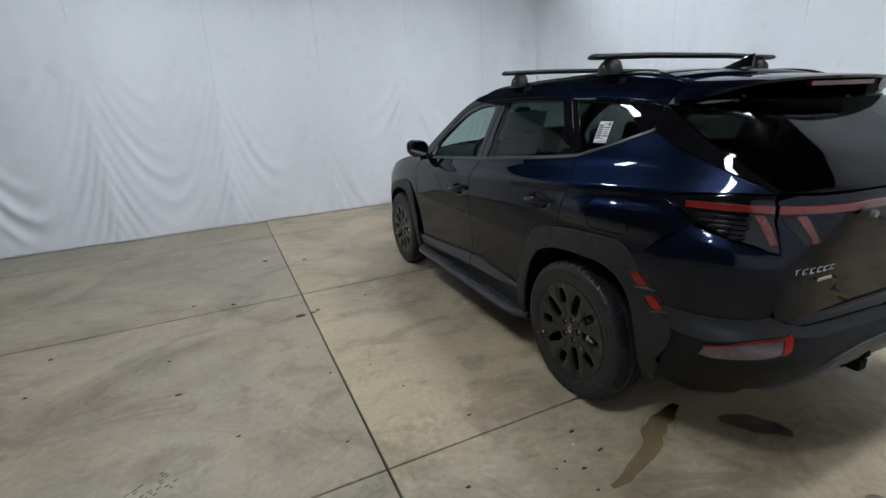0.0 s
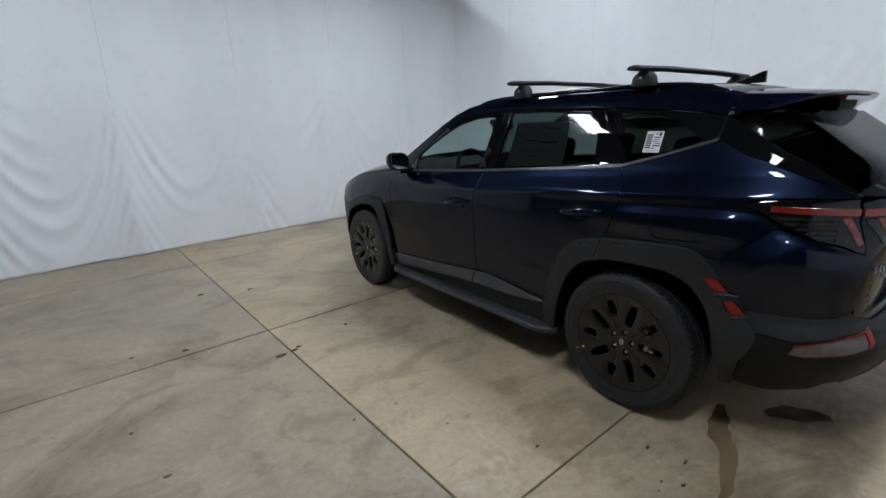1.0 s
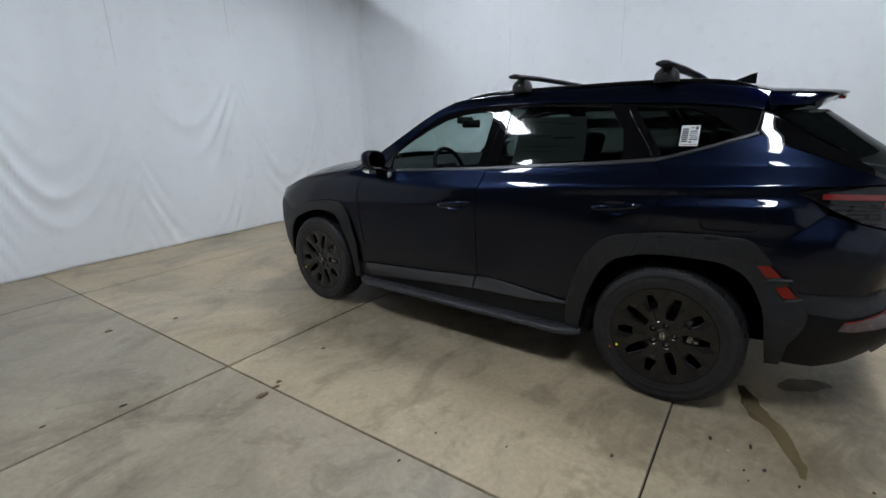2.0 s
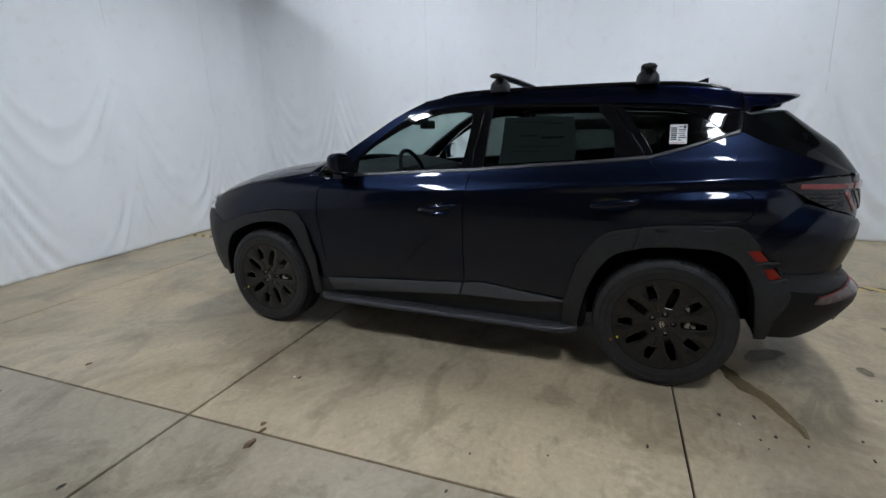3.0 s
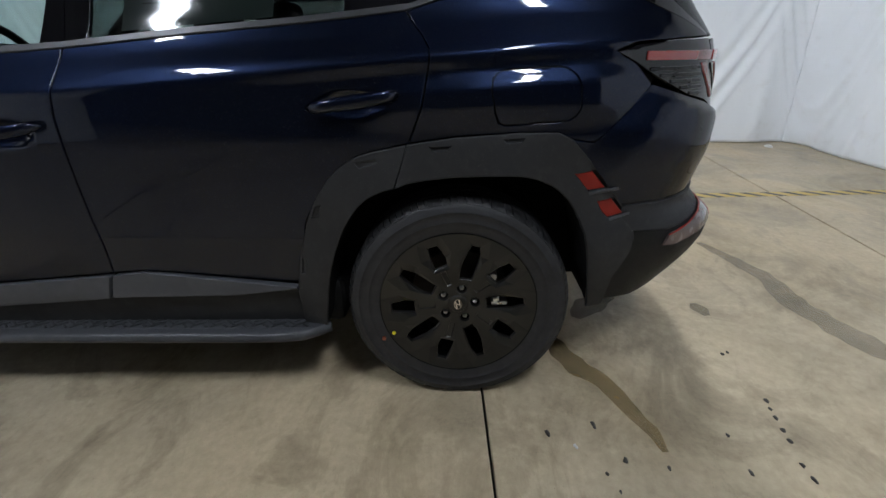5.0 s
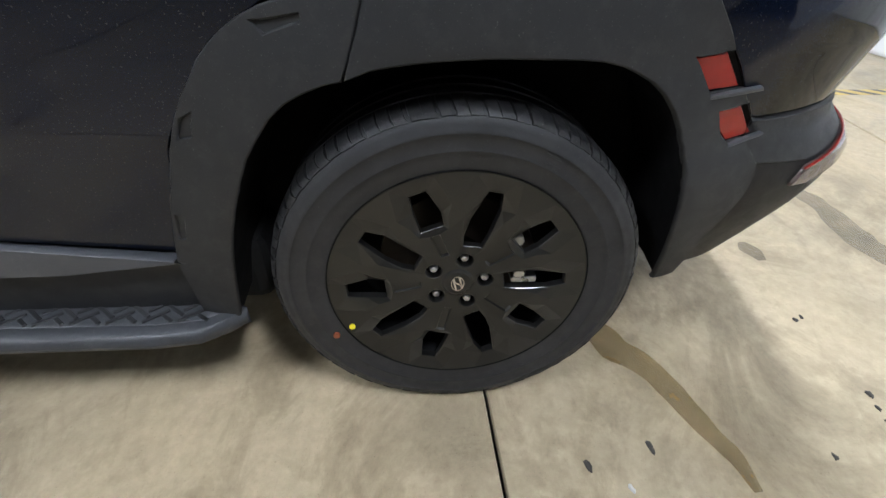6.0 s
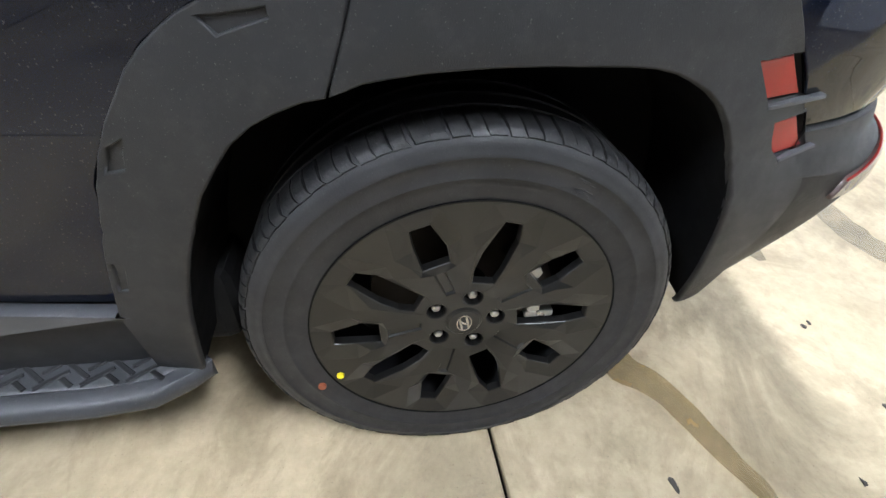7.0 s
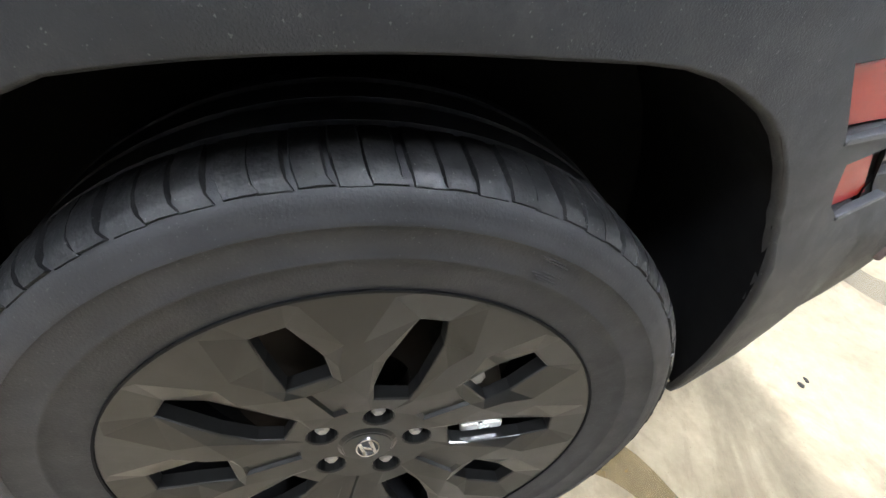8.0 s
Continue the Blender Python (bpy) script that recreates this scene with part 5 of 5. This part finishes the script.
def door_mirror(sgn):
    """A door mirror: shell, glass, foot."""
    top = new("door_mirror")
    top.parent = car
    tagged(top, "dark blue door mirror on a black foot")
    c = Vector((-0.975, 1.995, 1.236))
    rings = []
    for f, k, dy in ((0.0, 0.90, -0.055), (0.06, 1.0, -0.045), (0.35, 1.0, -0.012), (0.62, 0.88, 0.016), (0.85, 0.6, 0.036), (1.0, 0.18, 0.046)):
        ring = []
        for t in np.linspace(0, 2 * math.pi, 29)[:-1]:
            cx, cz = math.cos(t), math.sin(t)
            ring.append(c + Vector((0.092 * k * math.copysign(abs(cx) ** 0.7, cx) - 0.01 * f, dy, (0.070 * k) * math.copysign(abs(cz) ** 0.75, cz) + 0.012 * cx * -1 * k)))
        rings.append(ring)
    shell = loft(rings)
    glass_bm = loft([[c + Vector((0.079 * math.copysign(abs(math.cos(t)) ** 0.7, math.cos(t)), dy, 0.057 * math.copysign(abs(math.sin(t)) ** 0.75, math.sin(t)) - 0.010 * math.cos(t))) for t in np.linspace(0, 2 * math.pi, 29)[:-1]] for dy in (-0.052, -0.058)])
    foot = loft([[Vector((x, y, z)) for y, z in ((1.965 + d, 1.137), (1.965 + d, 1.180), (2.06 - d, 1.180), (2.06 - d, 1.137))] for x, d in ((-0.84, 0.0), (-0.91, 0.008), (-0.955, 0.012))])
    for nm, bm, mt, sm in (("shell", shell, PAINT, 50), ("mirror_glass", glass_bm, MIRROR_MAT, 30), ("mirror_foot", foot, GLOSS_BLACK, 30)):
        if sgn > 0:
            bmesh.ops.scale(bm, vec=(-1, 1, 1), verts=bm.verts)
        part(nm, bm, mt, top, smooth=sm)


door_mirror(-1)
door_mirror(1)


def running_board(sgn):
    """A step board under the doors with a studded tread."""
    top = new("running_board")
    top.parent = car
    tagged(top, "dark grey running board with studded tread")
    rings = []
    for y, xo, dz in ((0.448, -0.885, 0.0), (0.475, -0.912, 0.0), (0.53, -0.945, 0.0), (0.62, -0.955, 0.0), (1.3, -0.957, 0.004), (2.12, -0.955, 0.006), (2.20, -0.945, 0.006), (2.26, -0.915, 0.006), (2.285, -0.885, 0.006)):
        xi = float(np.interp(y, (0.448, 0.53), (-0.872, -0.80)))
        prof = ((xi, 0.285), (xo + 0.050, 0.285), (xo + 0.044, 0.281), (xo + 0.038, 0.286), (xo + 0.014, 0.283), (xo + 0.004, 0.274), (xo + 0.001, 0.262), (xo + 0.006, 0.250), (xo + 0.02, 0.243), (xi, 0.240))
        rings.append([Vector((min(x, xi), y, z + dz)) for x, z in prof])
    bm = loft(rings)
    if sgn > 0:
        bmesh.ops.scale(bm, vec=(-1, 1, 1), verts=bm.verts)
    part("board", bm, BOARD, top, smooth=35)
    bm = bmesh.new()
    k = 0
    y = 0.53
    while y < 2.2:
        for r, x in enumerate((-0.868, -0.884, -0.899)):
            yy = y + (0.016 if r % 2 else 0.0)
            add_box(bm, (-0.0045, -0.015, 0), (0.0045, 0.015, 0.0045), pose(x * -sgn if sgn > 0 else x, yy, 0.2845 + 0.004 * (yy > 1), 0, 0, 38 if (k + r) % 2 else -38), 0.0015, 1)
        y += 0.036
        k += 1
    tagged(part("tread_studs", bm, PLASTIC, top), kind="stuff")


BOARD = worn("board_plastic", (0.030, 0.032, 0.037), 0.45, grain=0.4, grain_scale=600, dust=0.08)
running_board(-1)
running_board(1)

# badges, wiper, hitch
bm = bmesh.new()
for k, w in enumerate((0.030, 0.027, 0.025, 0.025, 0.027, 0.027)):
    x0 = -0.612 + k * 0.0335
    p = skin(*sx(x0 + 0.015, 0.888))
    for a, b in (((0.0, 0.017), (w, 0.021)), ((0.0, 0.0), (w, 0.004)) if k else ((0.006, 0.0), (0.012, 0.003)), ((0.0, 0.0), (0.005, 0.02)) if k else ((0.008, 0.0), (0.014, 0.02))):
        vs = add_box(bm, (x0 + a[0], p.y - 0.006, 0.878 + a[1]), (x0 + b[0], p.y + 0.008, 0.878 + b[1]), None, 0.001, 1)
        for v in vs:
            v.co.x += (v.co.z - 0.878) * 0.35
part("badge", bm, CHROME, car, "row of slanted bright metal badge shapes")
p = skin(*sx(-0.445, 0.845))
part("badge", box((-0.490, p.y - 0.007, 0.838), (-0.405, p.y + 0.01, 0.852), None, 0.002, 1), CHROME, car, "small bright badge bar")
part("badge", disc(0.030, -0.006, 0.01, 32), CHROME, car, "bright round emblem").matrix_basis = Matrix.Translation((-0.0, -0.94, 1.065)) @ pose(0, 0, 0, 0, 0, 90)
part("key_lock", disc(0.014, -0.005, 0.01, 20), STEEL, car, "round bright rear washer cap").matrix_basis = Matrix.Translation((-0.335, -0.932, 1.085)) @ pose(0, 0, 0, 0, 0, 90)
bm = bmesh.new()
add_box(bm, (-0.33, -0.83, 0.36), (0.33, -0.77, 0.41), None, 0.012)
add_box(bm, (-0.215, -0.935, 0.415), (-0.155, -0.80, 0.465), None, 0.008)
add_tube(bm, [(-0.185, -0.925, 0.46), (-0.185, -0.925, 0.475), (-0.185, -0.925, 0.49), (-0.185, -0.925, 0.505), (-0.185, -0.925, 0.515)], [0.012, 0.012, 0.024, 0.022, 0.008], 16)
add_tube(bm, [(-0.31, -0.915, 0.475), (-0.31, -0.923, 0.475)], 0.016, 14)
part("tow_hitch", bm, DARK, car, "black tow hitch receiver")
for sgn in (-1, 1):
    part("suspension_arm", tube([(0.30 * sgn, -0.25, 0.30), (0.70 * sgn, 0.0, 0.33)], 0.03, 8), DARK, car)
    part("axle_stub", tube([(0.2 * sgn, 2.755, 0.36), (0.72 * sgn, 2.755, 0.365)], 0.03, 8), DARK, car)

# price sheet on the quarter window
sheet_c = (skin_y(0.0, 1.378))
sn = (skin_normal(*sy(0.0, 1.378)) * FLIP)
across = Vector((0, -1, 0)) - sn * Vector((0, -1, 0)).dot(sn)
across.normalize()
upward = across.cross(sn)
upward = upward if upward.z > 0 else -upward
label_ob = empty("window_label", "white printed paper label stuck to the quarter window", "label", tuple(sheet_c + sn * 0.004))
frame_m = Matrix((across, upward, sn)).transposed().to_4x4()
label_ob.matrix_basis = Matrix.Translation(sheet_c + sn * 0.004) @ frame_m
part("paper", box((-0.041, -0.053, -0.0006), (0.041, 0.053, 0.0006)), PAPER, label_ob)
for k in range(7):
    part("ink_bar", box((-0.036, 0.030 - k * 0.0105, 0.0006), (-0.008, 0.037 - k * 0.0105, 0.0010)), INK, label_ob)
part("ink_bar", box((0.022, 0.030, 0.0006), (0.034, 0.047, 0.0010)), INK, label_ob)
for x0, x1, y0, y1 in ((0.0, 0.017, 0.038, 0.042), (0.0, 0.034, 0.020, 0.025), (0.002, 0.032, 0.010, 0.013), (-0.002, 0.030, 0.000, 0.003), (0.006, 0.034, -0.010, -0.006), (0.0, 0.036, -0.022, -0.016), (0.0, 0.012, -0.036, -0.030)):
    part("ink_bar", box((x0, y0, 0.0006), (x1, y1, 0.0009)), INK, label_ob)
part("ink_bar", box((-0.037, -0.047, 0.0006), (0.037, -0.0445, 0.0009)), worn("red_ink", (0.5, 0.18, 0.15), 0.6), label_ob)

# price sheet behind the rear door window
STICKER_PAPER = worn("pale_sheet", (0.42, 0.44, 0.44), 0.7, spread=0.04)
STICKER_INK = worn("faded_ink", (0.16, 0.17, 0.17), 0.7)
sticker = empty("window_sticker", "large pale printed sheet behind the tinted rear door window", "sticker", tuple(skin_y(0.75, 1.36)))
_back = Matrix.Translation(-skin_y(0.75, 1.36))


def on_window(name, corners, material, off):
    ob = panel(name, side_line(corners), material, sticker, off=off, depth=0.0004, gap=0.0, round_off=0.0002, mirror=False, step=0.05)[0]
    ob.data.transform(_back)


on_window("paper", [(0.965, 1.232), (0.955, 1.500), (0.545, 1.498), (0.520, 1.258)], STICKER_PAPER, -0.016)
for y0, y1, z0, z1 in ((0.845, 0.745, 1.388, 1.396), (0.720, 0.590, 1.374, 1.386), (0.705, 0.600, 1.456, 1.462), (0.90, 0.60, 1.330, 1.333), (0.90, 0.72, 1.300, 1.303), (0.90, 0.66, 1.470, 1.473)):
    on_window("ink_bar", [(y0, z0), (y0, z1), (y1, z1), (y1, z0)], STICKER_INK, -0.0145)

# ---- inside the car ----
part("headliner", span([q + Vector((0.02, 0, -0.035)) for q in roof_edge], (0.06, 0.0), (0.030, 0.032), power=2.4), INTERIOR_GREY, car, smooth=40)
dash = []
for x in np.linspace(-0.77, 0.77, 13):
    hood_up = 0.035 * math.exp(-((x + 0.37) / 0.16) ** 2)
    front = 2.20 + 0.16 * (1 - (x / 0.8) ** 2)
    dash.append([Vector((x, y, z)) for y, z in ((front - 0.02, 1.202), (2.05, 1.182), (1.92, 1.150 + hood_up), (1.83, 1.135 + hood_up), (1.80, 1.09), (1.84, 0.95), (1.95, 0.75), (2.30, 0.75))])
part("dashboard", loft(dash), INTERIOR, car, "black dashboard", smooth=40)
part("dash_screen", box((-0.16, 1.775, 0.99), (0.16, 1.80, 1.10), None, 0.006), GLOSS_BLACK, car)
part("centre_console", box((-0.13, 0.95, 0.45), (0.13, 1.85, 0.90), None, 0.04), INTERIOR, car)


def steering_wheel():
    top = new("steering_wheel")
    top.parent = car
    tagged(top, "black leather steering wheel")
    m = Matrix.Translation((-0.37, 1.735, 1.125)) @ pose(0, 0, 0, 68, 0, 0)
    bm = bmesh.new()
    n = 48
    loops = []
    for k in range(n):
        a = 2 * math.pi * k / n
        c = Vector((0.178 * math.cos(a), 0.178 * math.sin(a), 0))
        loops.append([m @ (c * (1 + 0.016 / 0.178 * math.cos(t)) + Vector((0, 0, 0.016 * math.sin(t)))) for t in np.linspace(0, 2 * math.pi, 11)[:-1]])
    add_loft(bm, loops + [loops[0]], True, False)
    bmesh.ops.remove_doubles(bm, verts=bm.verts, dist=1e-5)
    part("rim", bm, INTERIOR, top, smooth=60)
    part("hub", box((-0.075, -0.055, -0.02), (0.075, 0.055, 0.03), m, 0.02), INTERIOR, top, smooth=40)
    for a, b in (((-0.165, 0.0, 0), (-0.06, 0.0, 0.0)), ((0.165, 0.0, 0), (0.06, 0.0, 0.0)), ((0.0, -0.165, 0), (0.0, -0.05, 0.0))):
        part("spoke", tube([m @ Vector(a), m @ Vector(b)], 0.014, 8), INTERIOR_GREY, top)
    part("column", tube([m @ Vector((0, 0, -0.02)), m @ Vector((0, 0, -0.22))], 0.04, 10), INTERIOR, top)


steering_wheel()


def car_seat(x, y, wide, name):
    """A seat: cushion, backrest and headrests as parts."""
    top = new(name)
    top.parent = car
    tagged(top, "black upholstered seat")
    part("cushion", box((x - wide / 2, y, 0.52), (x + wide / 2, y + 0.50, 0.70), None, 0.05, 3), INTERIOR, top, smooth=60)
    lean = pose(x, y + 0.06, 0.62, 14, 0, 0)
    part("backrest", box((-wide / 2, -0.12, 0.0), (wide / 2, 0.02, 0.60), lean, 0.05, 3), INTERIOR, top, smooth=60)
    for hx in ((0.0,) if wide < 0.7 else (-wide / 2 + 0.24, wide / 2 - 0.24)):
        part("headrest", box((hx - 0.125, -0.10, 0.63), (hx + 0.125, 0.0, 0.80), lean, 0.04, 3), INTERIOR, top, smooth=60)
    return top


car_seat(-0.37, 1.02, 0.52, "front_seat")
car_seat(0.37, 1.02, 0.52, "front_seat")
car_seat(0.0, 0.15, 1.25, "rear_seat")
part("rear_view_mirror", box((-0.12, 1.76, 1.445), (0.12, 1.795, 1.510), None, 0.014, 3), INTERIOR, car, "black rear view mirror", smooth=50)
part("camera_pod", box((-0.05, 1.78, 1.48), (0.05, 1.90, 1.535), None, 0.02, 3), INTERIOR, car, smooth=50)
for sgn in (-1, 1):
    part("door_card", box((sgn * 0.76 - 0.03, 0.62, 0.45), (sgn * 0.76 + 0.03, 2.0, 1.12), None, 0.015), INTERIOR, car, "black inner door card", smooth=40)
    part("screen_pillar_lining", tube([(sgn * (abs(skin_y(y, z).x) - 0.045), y, z - 0.01) for y, z in [(2.10, 1.20), (2.03, 1.29), (1.924, 1.36), (1.83, 1.42), (1.734, 1.48), (1.623, 1.54), (1.55, 1.575)]], 0.036, 8, 0.7), INTERIOR, car, smooth=60)
    part("pillar_lining", tube([skin_y(1.13, 1.2) * 1 + Vector((0.05, 0, 0)) if sgn < 0 else Vector((-(skin_y(1.13, 1.2).x + 0.05), 1.13, 1.2)), skin_y(1.10, 1.57) + Vector((0.05, 0, 0)) if sgn < 0 else Vector((-(skin_y(1.10, 1.57).x + 0.05), 1.10, 1.57))], 0.035, 8), INTERIOR_GREY, car)

# ---- on the floor ----
def hazard_tape():
    m, tree, b = shader("hazard_tape", rough=0.45)
    vec = coords(tree)
    sep = tree.nodes.new("ShaderNodeSeparateXYZ")
    tree.links.new(vec, sep.inputs[0])
    mul = tree.nodes.new("ShaderNodeMath")
    mul.operation = "MULTIPLY_ADD"
    mul.inputs[1].default_value = -1.0
    tree.links.new(sep.outputs[0], mul.inputs[0])
    tree.links.new(sep.outputs[1], mul.inputs[2])
    mod = tree.nodes.new("ShaderNodeMath")
    mod.operation = "MULTIPLY"
    mod.inputs[1].default_value = 1 / 0.165
    tree.links.new(mul.outputs[0], mod.inputs[0])
    fr = tree.nodes.new("ShaderNodeMath")
    fr.operation = "FRACT"
    tree.links.new(mod.outputs[0], fr.inputs[0])
    gt = tree.nodes.new("ShaderNodeMath")
    gt.operation = "GREATER_THAN"
    gt.inputs[1].default_value = 0.42
    tree.links.new(fr.outputs[0], gt.inputs[0])
    col = blend(tree, gt.outputs[0], (0.028, 0.026, 0.022), (0.52, 0.36, 0.07))
    wear = ramp(tree, noise_tex(tree, vec, 14, 6, 0.75), ((0.5, 0.0), (0.75, 0.55)))
    col = blend(tree, wear, col, (0.28, 0.25, 0.20))
    tree.links.new(col, b.inputs["Base Color"])
    return m


bm = bmesh.new()
rows = []
for y in np.linspace(-4.0, 6.38, 60):
    x = 1.345 - 0.014 * y + 0.006 * noise.noise(Vector((y * 0.7, 0, 0)))
    rows.append([Vector((x - 0.055, y, 0.0012)), Vector((x - 0.05, y, 0.0022)), Vector((x + 0.05, y, 0.0022)), Vector((x + 0.055, y, 0.0012))])
add_loft(bm, rows, False, False)
tagged(part("floor_tape", bm, hazard_tape()), "worn yellow and black striped hazard tape on concrete", "floor tape")


def wet(name, base, rough, amount):
    """A damp film: darkens the concrete below and shines."""
    m = bpy.data.materials.new(name)
    m.use_nodes = True
    tree = m.node_tree
    b = tree.nodes["Principled BSDF"]
    vec = coords(tree)
    col = ramp(tree, noise_tex(tree, vec, 22, 6, 0.65), ((0.3, tuple(c * 0.75 for c in base)), (0.7, tuple(c * 1.2 for c in base))))
    tree.links.new(col, b.inputs["Base Color"])
    b.inputs["Roughness"].default_value = rough
    a = ramp(tree, noise_tex(tree, vec, 9, 5, 0.6), ((0.25, amount * 0.75), (0.65, amount)))
    tree.links.new(a, b.inputs["Alpha"])
    return m


def blob(name, line, widths, material, label, category, seed, z=0.0008):
    """A flat stain along a line, with an uneven edge."""
    pts = smooth_curve([(x, y, 0) for x, y in line], 0.02)
    n = len(pts)
    left, right = [], []
    for i, p in enumerate(pts):
        f = i / (n - 1)
        w = float(np.interp(f, np.linspace(0, 1, len(widths)), widths))
        d = (pts[min(i + 1, n - 1)] - pts[max(i - 1, 0)]).normalized()
        side = Vector((-d.y, d.x, 0))
        left.append(p + side * w * (1 + 0.35 * noise.noise(p * 14 + Vector((seed, 0, 0)))))
        right.append(p - side * w * (1 + 0.35 * noise.noise(p * 14 + Vector((0, seed, 0)))))
    bm = bmesh.new()
    rows = [[Vector((q.x, q.y, z)) for q in (l, l * 0.6 + r * 0.4, l * 0.4 + r * 0.6, r)] for l, r in zip(left, right)]
    for row in rows:
        row[0].z = row[3].z = z * 0.4
    add_loft(bm, rows, False, False)
    ob = part(name, bm, material)
    ob.visible_shadow = False
    return tagged(ob, label, category)


OIL = wet("brown_wet", (0.185, 0.130, 0.055), 0.10, 0.80)
TRACK = wet("damp_brown", (0.115, 0.098, 0.066), 0.35, 0.50)
DAMP = wet("damp_dark", (0.065, 0.056, 0.043), 0.6, 0.55)
blob("puddle", [(-0.50, -0.36), (-0.61, -0.40), (-0.70, -0.43), (-0.78, -0.465), (-0.87, -0.54), (-0.95, -0.572), (-1.05, -0.602), (-1.11, -0.626), (-1.182, -0.634)], (0.018, 0.032, 0.045, 0.050, 0.042, 0.035, 0.028, 0.026, 0.010), OIL, "brown wet streak running over the concrete floor", "puddle", 2.0)
blob("wet_patch", [(-0.42, -0.54), (-0.34, -0.60), (-0.27, -0.68), (-0.22, -0.76)], (0.02, 0.07, 0.06, 0.03), DAMP, "dark wet patch under the rear bumper", "puddle", 5.0, 0.0006)
blob("damp_track", [(0.43, -1.50), (0.18, -1.57), (-0.05, -1.62), (-0.30, -1.60), (-0.48, -1.63), (-0.64, -1.68), (-0.80, -1.76), (-1.0, -1.85)], (0.02, 0.04, 0.05, 0.06, 0.07, 0.07, 0.05, 0.03), TRACK, "damp dark track on the concrete floor", "stain", 8.0, 0.0006)
blob("damp_spot", [(-0.30, -1.13), (-0.36, -1.135), (-0.41, -1.14)], (0.015, 0.04, 0.015), DAMP, "small round damp spot on concrete", "stain", 11.0, 0.0006)

MUD = worn("dried_mud", (0.15, 0.115, 0.07), 0.9, spread=0.3, scale=40)


def mud_print(x, y, turn, seed):
    """A short print of a tyre tread in dried mud: rows of small crumbs."""
    rng = random.Random(seed)
    bm = bmesh.new()
    for r in range(7):
        for c in range(6):
            if rng.random() < 0.25 or (r in (0, 6) and rng.random() < 0.5):
                continue
            lx, ly = (c - 2.5) * 0.030 + rng.uniform(-0.004, 0.004), (r - 3) * 0.021 + rng.uniform(-0.003, 0.003)
            add_box(bm, (lx - 0.012 * rng.uniform(0.5, 1), ly - 0.005 * rng.uniform(0.6, 1.1), 0.0), (lx + 0.012 * rng.uniform(0.5, 1), ly + 0.005 * rng.uniform(0.6, 1.1), 0.0015), pose(x, y, 0, 0, 0, turn), 0.0007, 1)
    return tagged(part("mud_print", bm, MUD), "dried brown mud print of a tyre tread on concrete", "mud print", kind="stuff")


mud_print(-2.94, 0.225, 35, 4)

CHIP_DARK = worn("dark_grit", (0.05, 0.045, 0.04), 0.8)
CHIP_LEAF = worn("dry_leaf", (0.17, 0.11, 0.06), 0.8)
CHIP_PALE = worn("pale_chip", (0.6, 0.6, 0.58), 0.7)


def chip(x, y, size, material, label, category, seed):
    rng = random.Random(seed)
    k = rng.randint(6, 9)
    ring = []
    for i in range(k):
        a = 2 * math.pi * i / k
        r = size * rng.uniform(0.45, 1.0)
        ring.append(Vector((x + r * math.cos(a) * 1.3, y + r * math.sin(a) * 0.75, 0.0)))
    c = sum(ring, Vector()) / k
    bm = loft([ring, [p * 0.85 + c * 0.15 + Vector((0, 0, size * rng.uniform(0.12, 0.35))) for p in ring], [p * 0.4 + c * 0.6 + Vector((0, 0, size * 0.4)) for p in ring]])
    return tagged(part(category.replace(" ", "_"), bm, material), label, category, "floor grit")


for k, (x, y, sz) in enumerate(((-1.492, 0.052, 0.012), (-1.108, -0.286, 0.016), (-1.064, -0.442, 0.014), (-1.213, -0.502, 0.013), (-1.262, -0.433, 0.010), (-1.241, -0.622, 0.009), (-1.32, -0.452, 0.008), (-1.116, -0.857, 0.010),
                                (-0.697, -1.058, 0.013), (-0.685, -1.085, 0.010), (-0.959, -1.071, 0.013), (-1.0, -1.062, 0.009), (-1.039, -1.054, 0.012), (-1.093, -1.044, 0.011), (-1.139, -1.037, 0.013), (-1.229, -1.014, 0.012), (-1.278, -1.013, 0.014),
                                (-1.256, -0.851, 0.011), (-1.705, -0.373, 0.014), (-2.107, 0.139, 0.010), (-1.821, 0.798, 0.008), (-2.067, 0.817, 0.010), (-3.022, 1.483, 0.012), (-2.633, 2.359, 0.020), (-2.953, 2.494, 0.014), (-3.797, 1.925, 0.016),
                                (-3.767, 1.404, 0.012), (-2.593, 0.432, 0.011), (-1.711, 0.467, 0.008), (-1.081, -0.445, 0.011))):
    chip(x, y, sz, CHIP_DARK, "small dark grit crumb on the concrete", "grit", k)
for k, (x, y, sz) in enumerate(((-2.131, 1.804, 0.035), (-2.028, 1.825, 0.022), (-2.306, 3.592, 0.028), (-1.982, 1.86, 0.02), (-1.552, 1.985, 0.018), (-2.921, 0.995, 0.02), (-1.889, 3.425, 0.02))):
    chip(x, y, sz, CHIP_LEAF, "dry brown leaf scrap on the concrete", "leaf scrap", 50 + k)
for k, (x, y, sz) in enumerate(((3.15, -3.6, 0.06), (-1.16, -0.364, 0.012), (-1.555, 2.02, 0.012))):
    chip(x, y, sz, CHIP_PALE, "pale crumpled scrap on the concrete", "scrap", 80 + k)
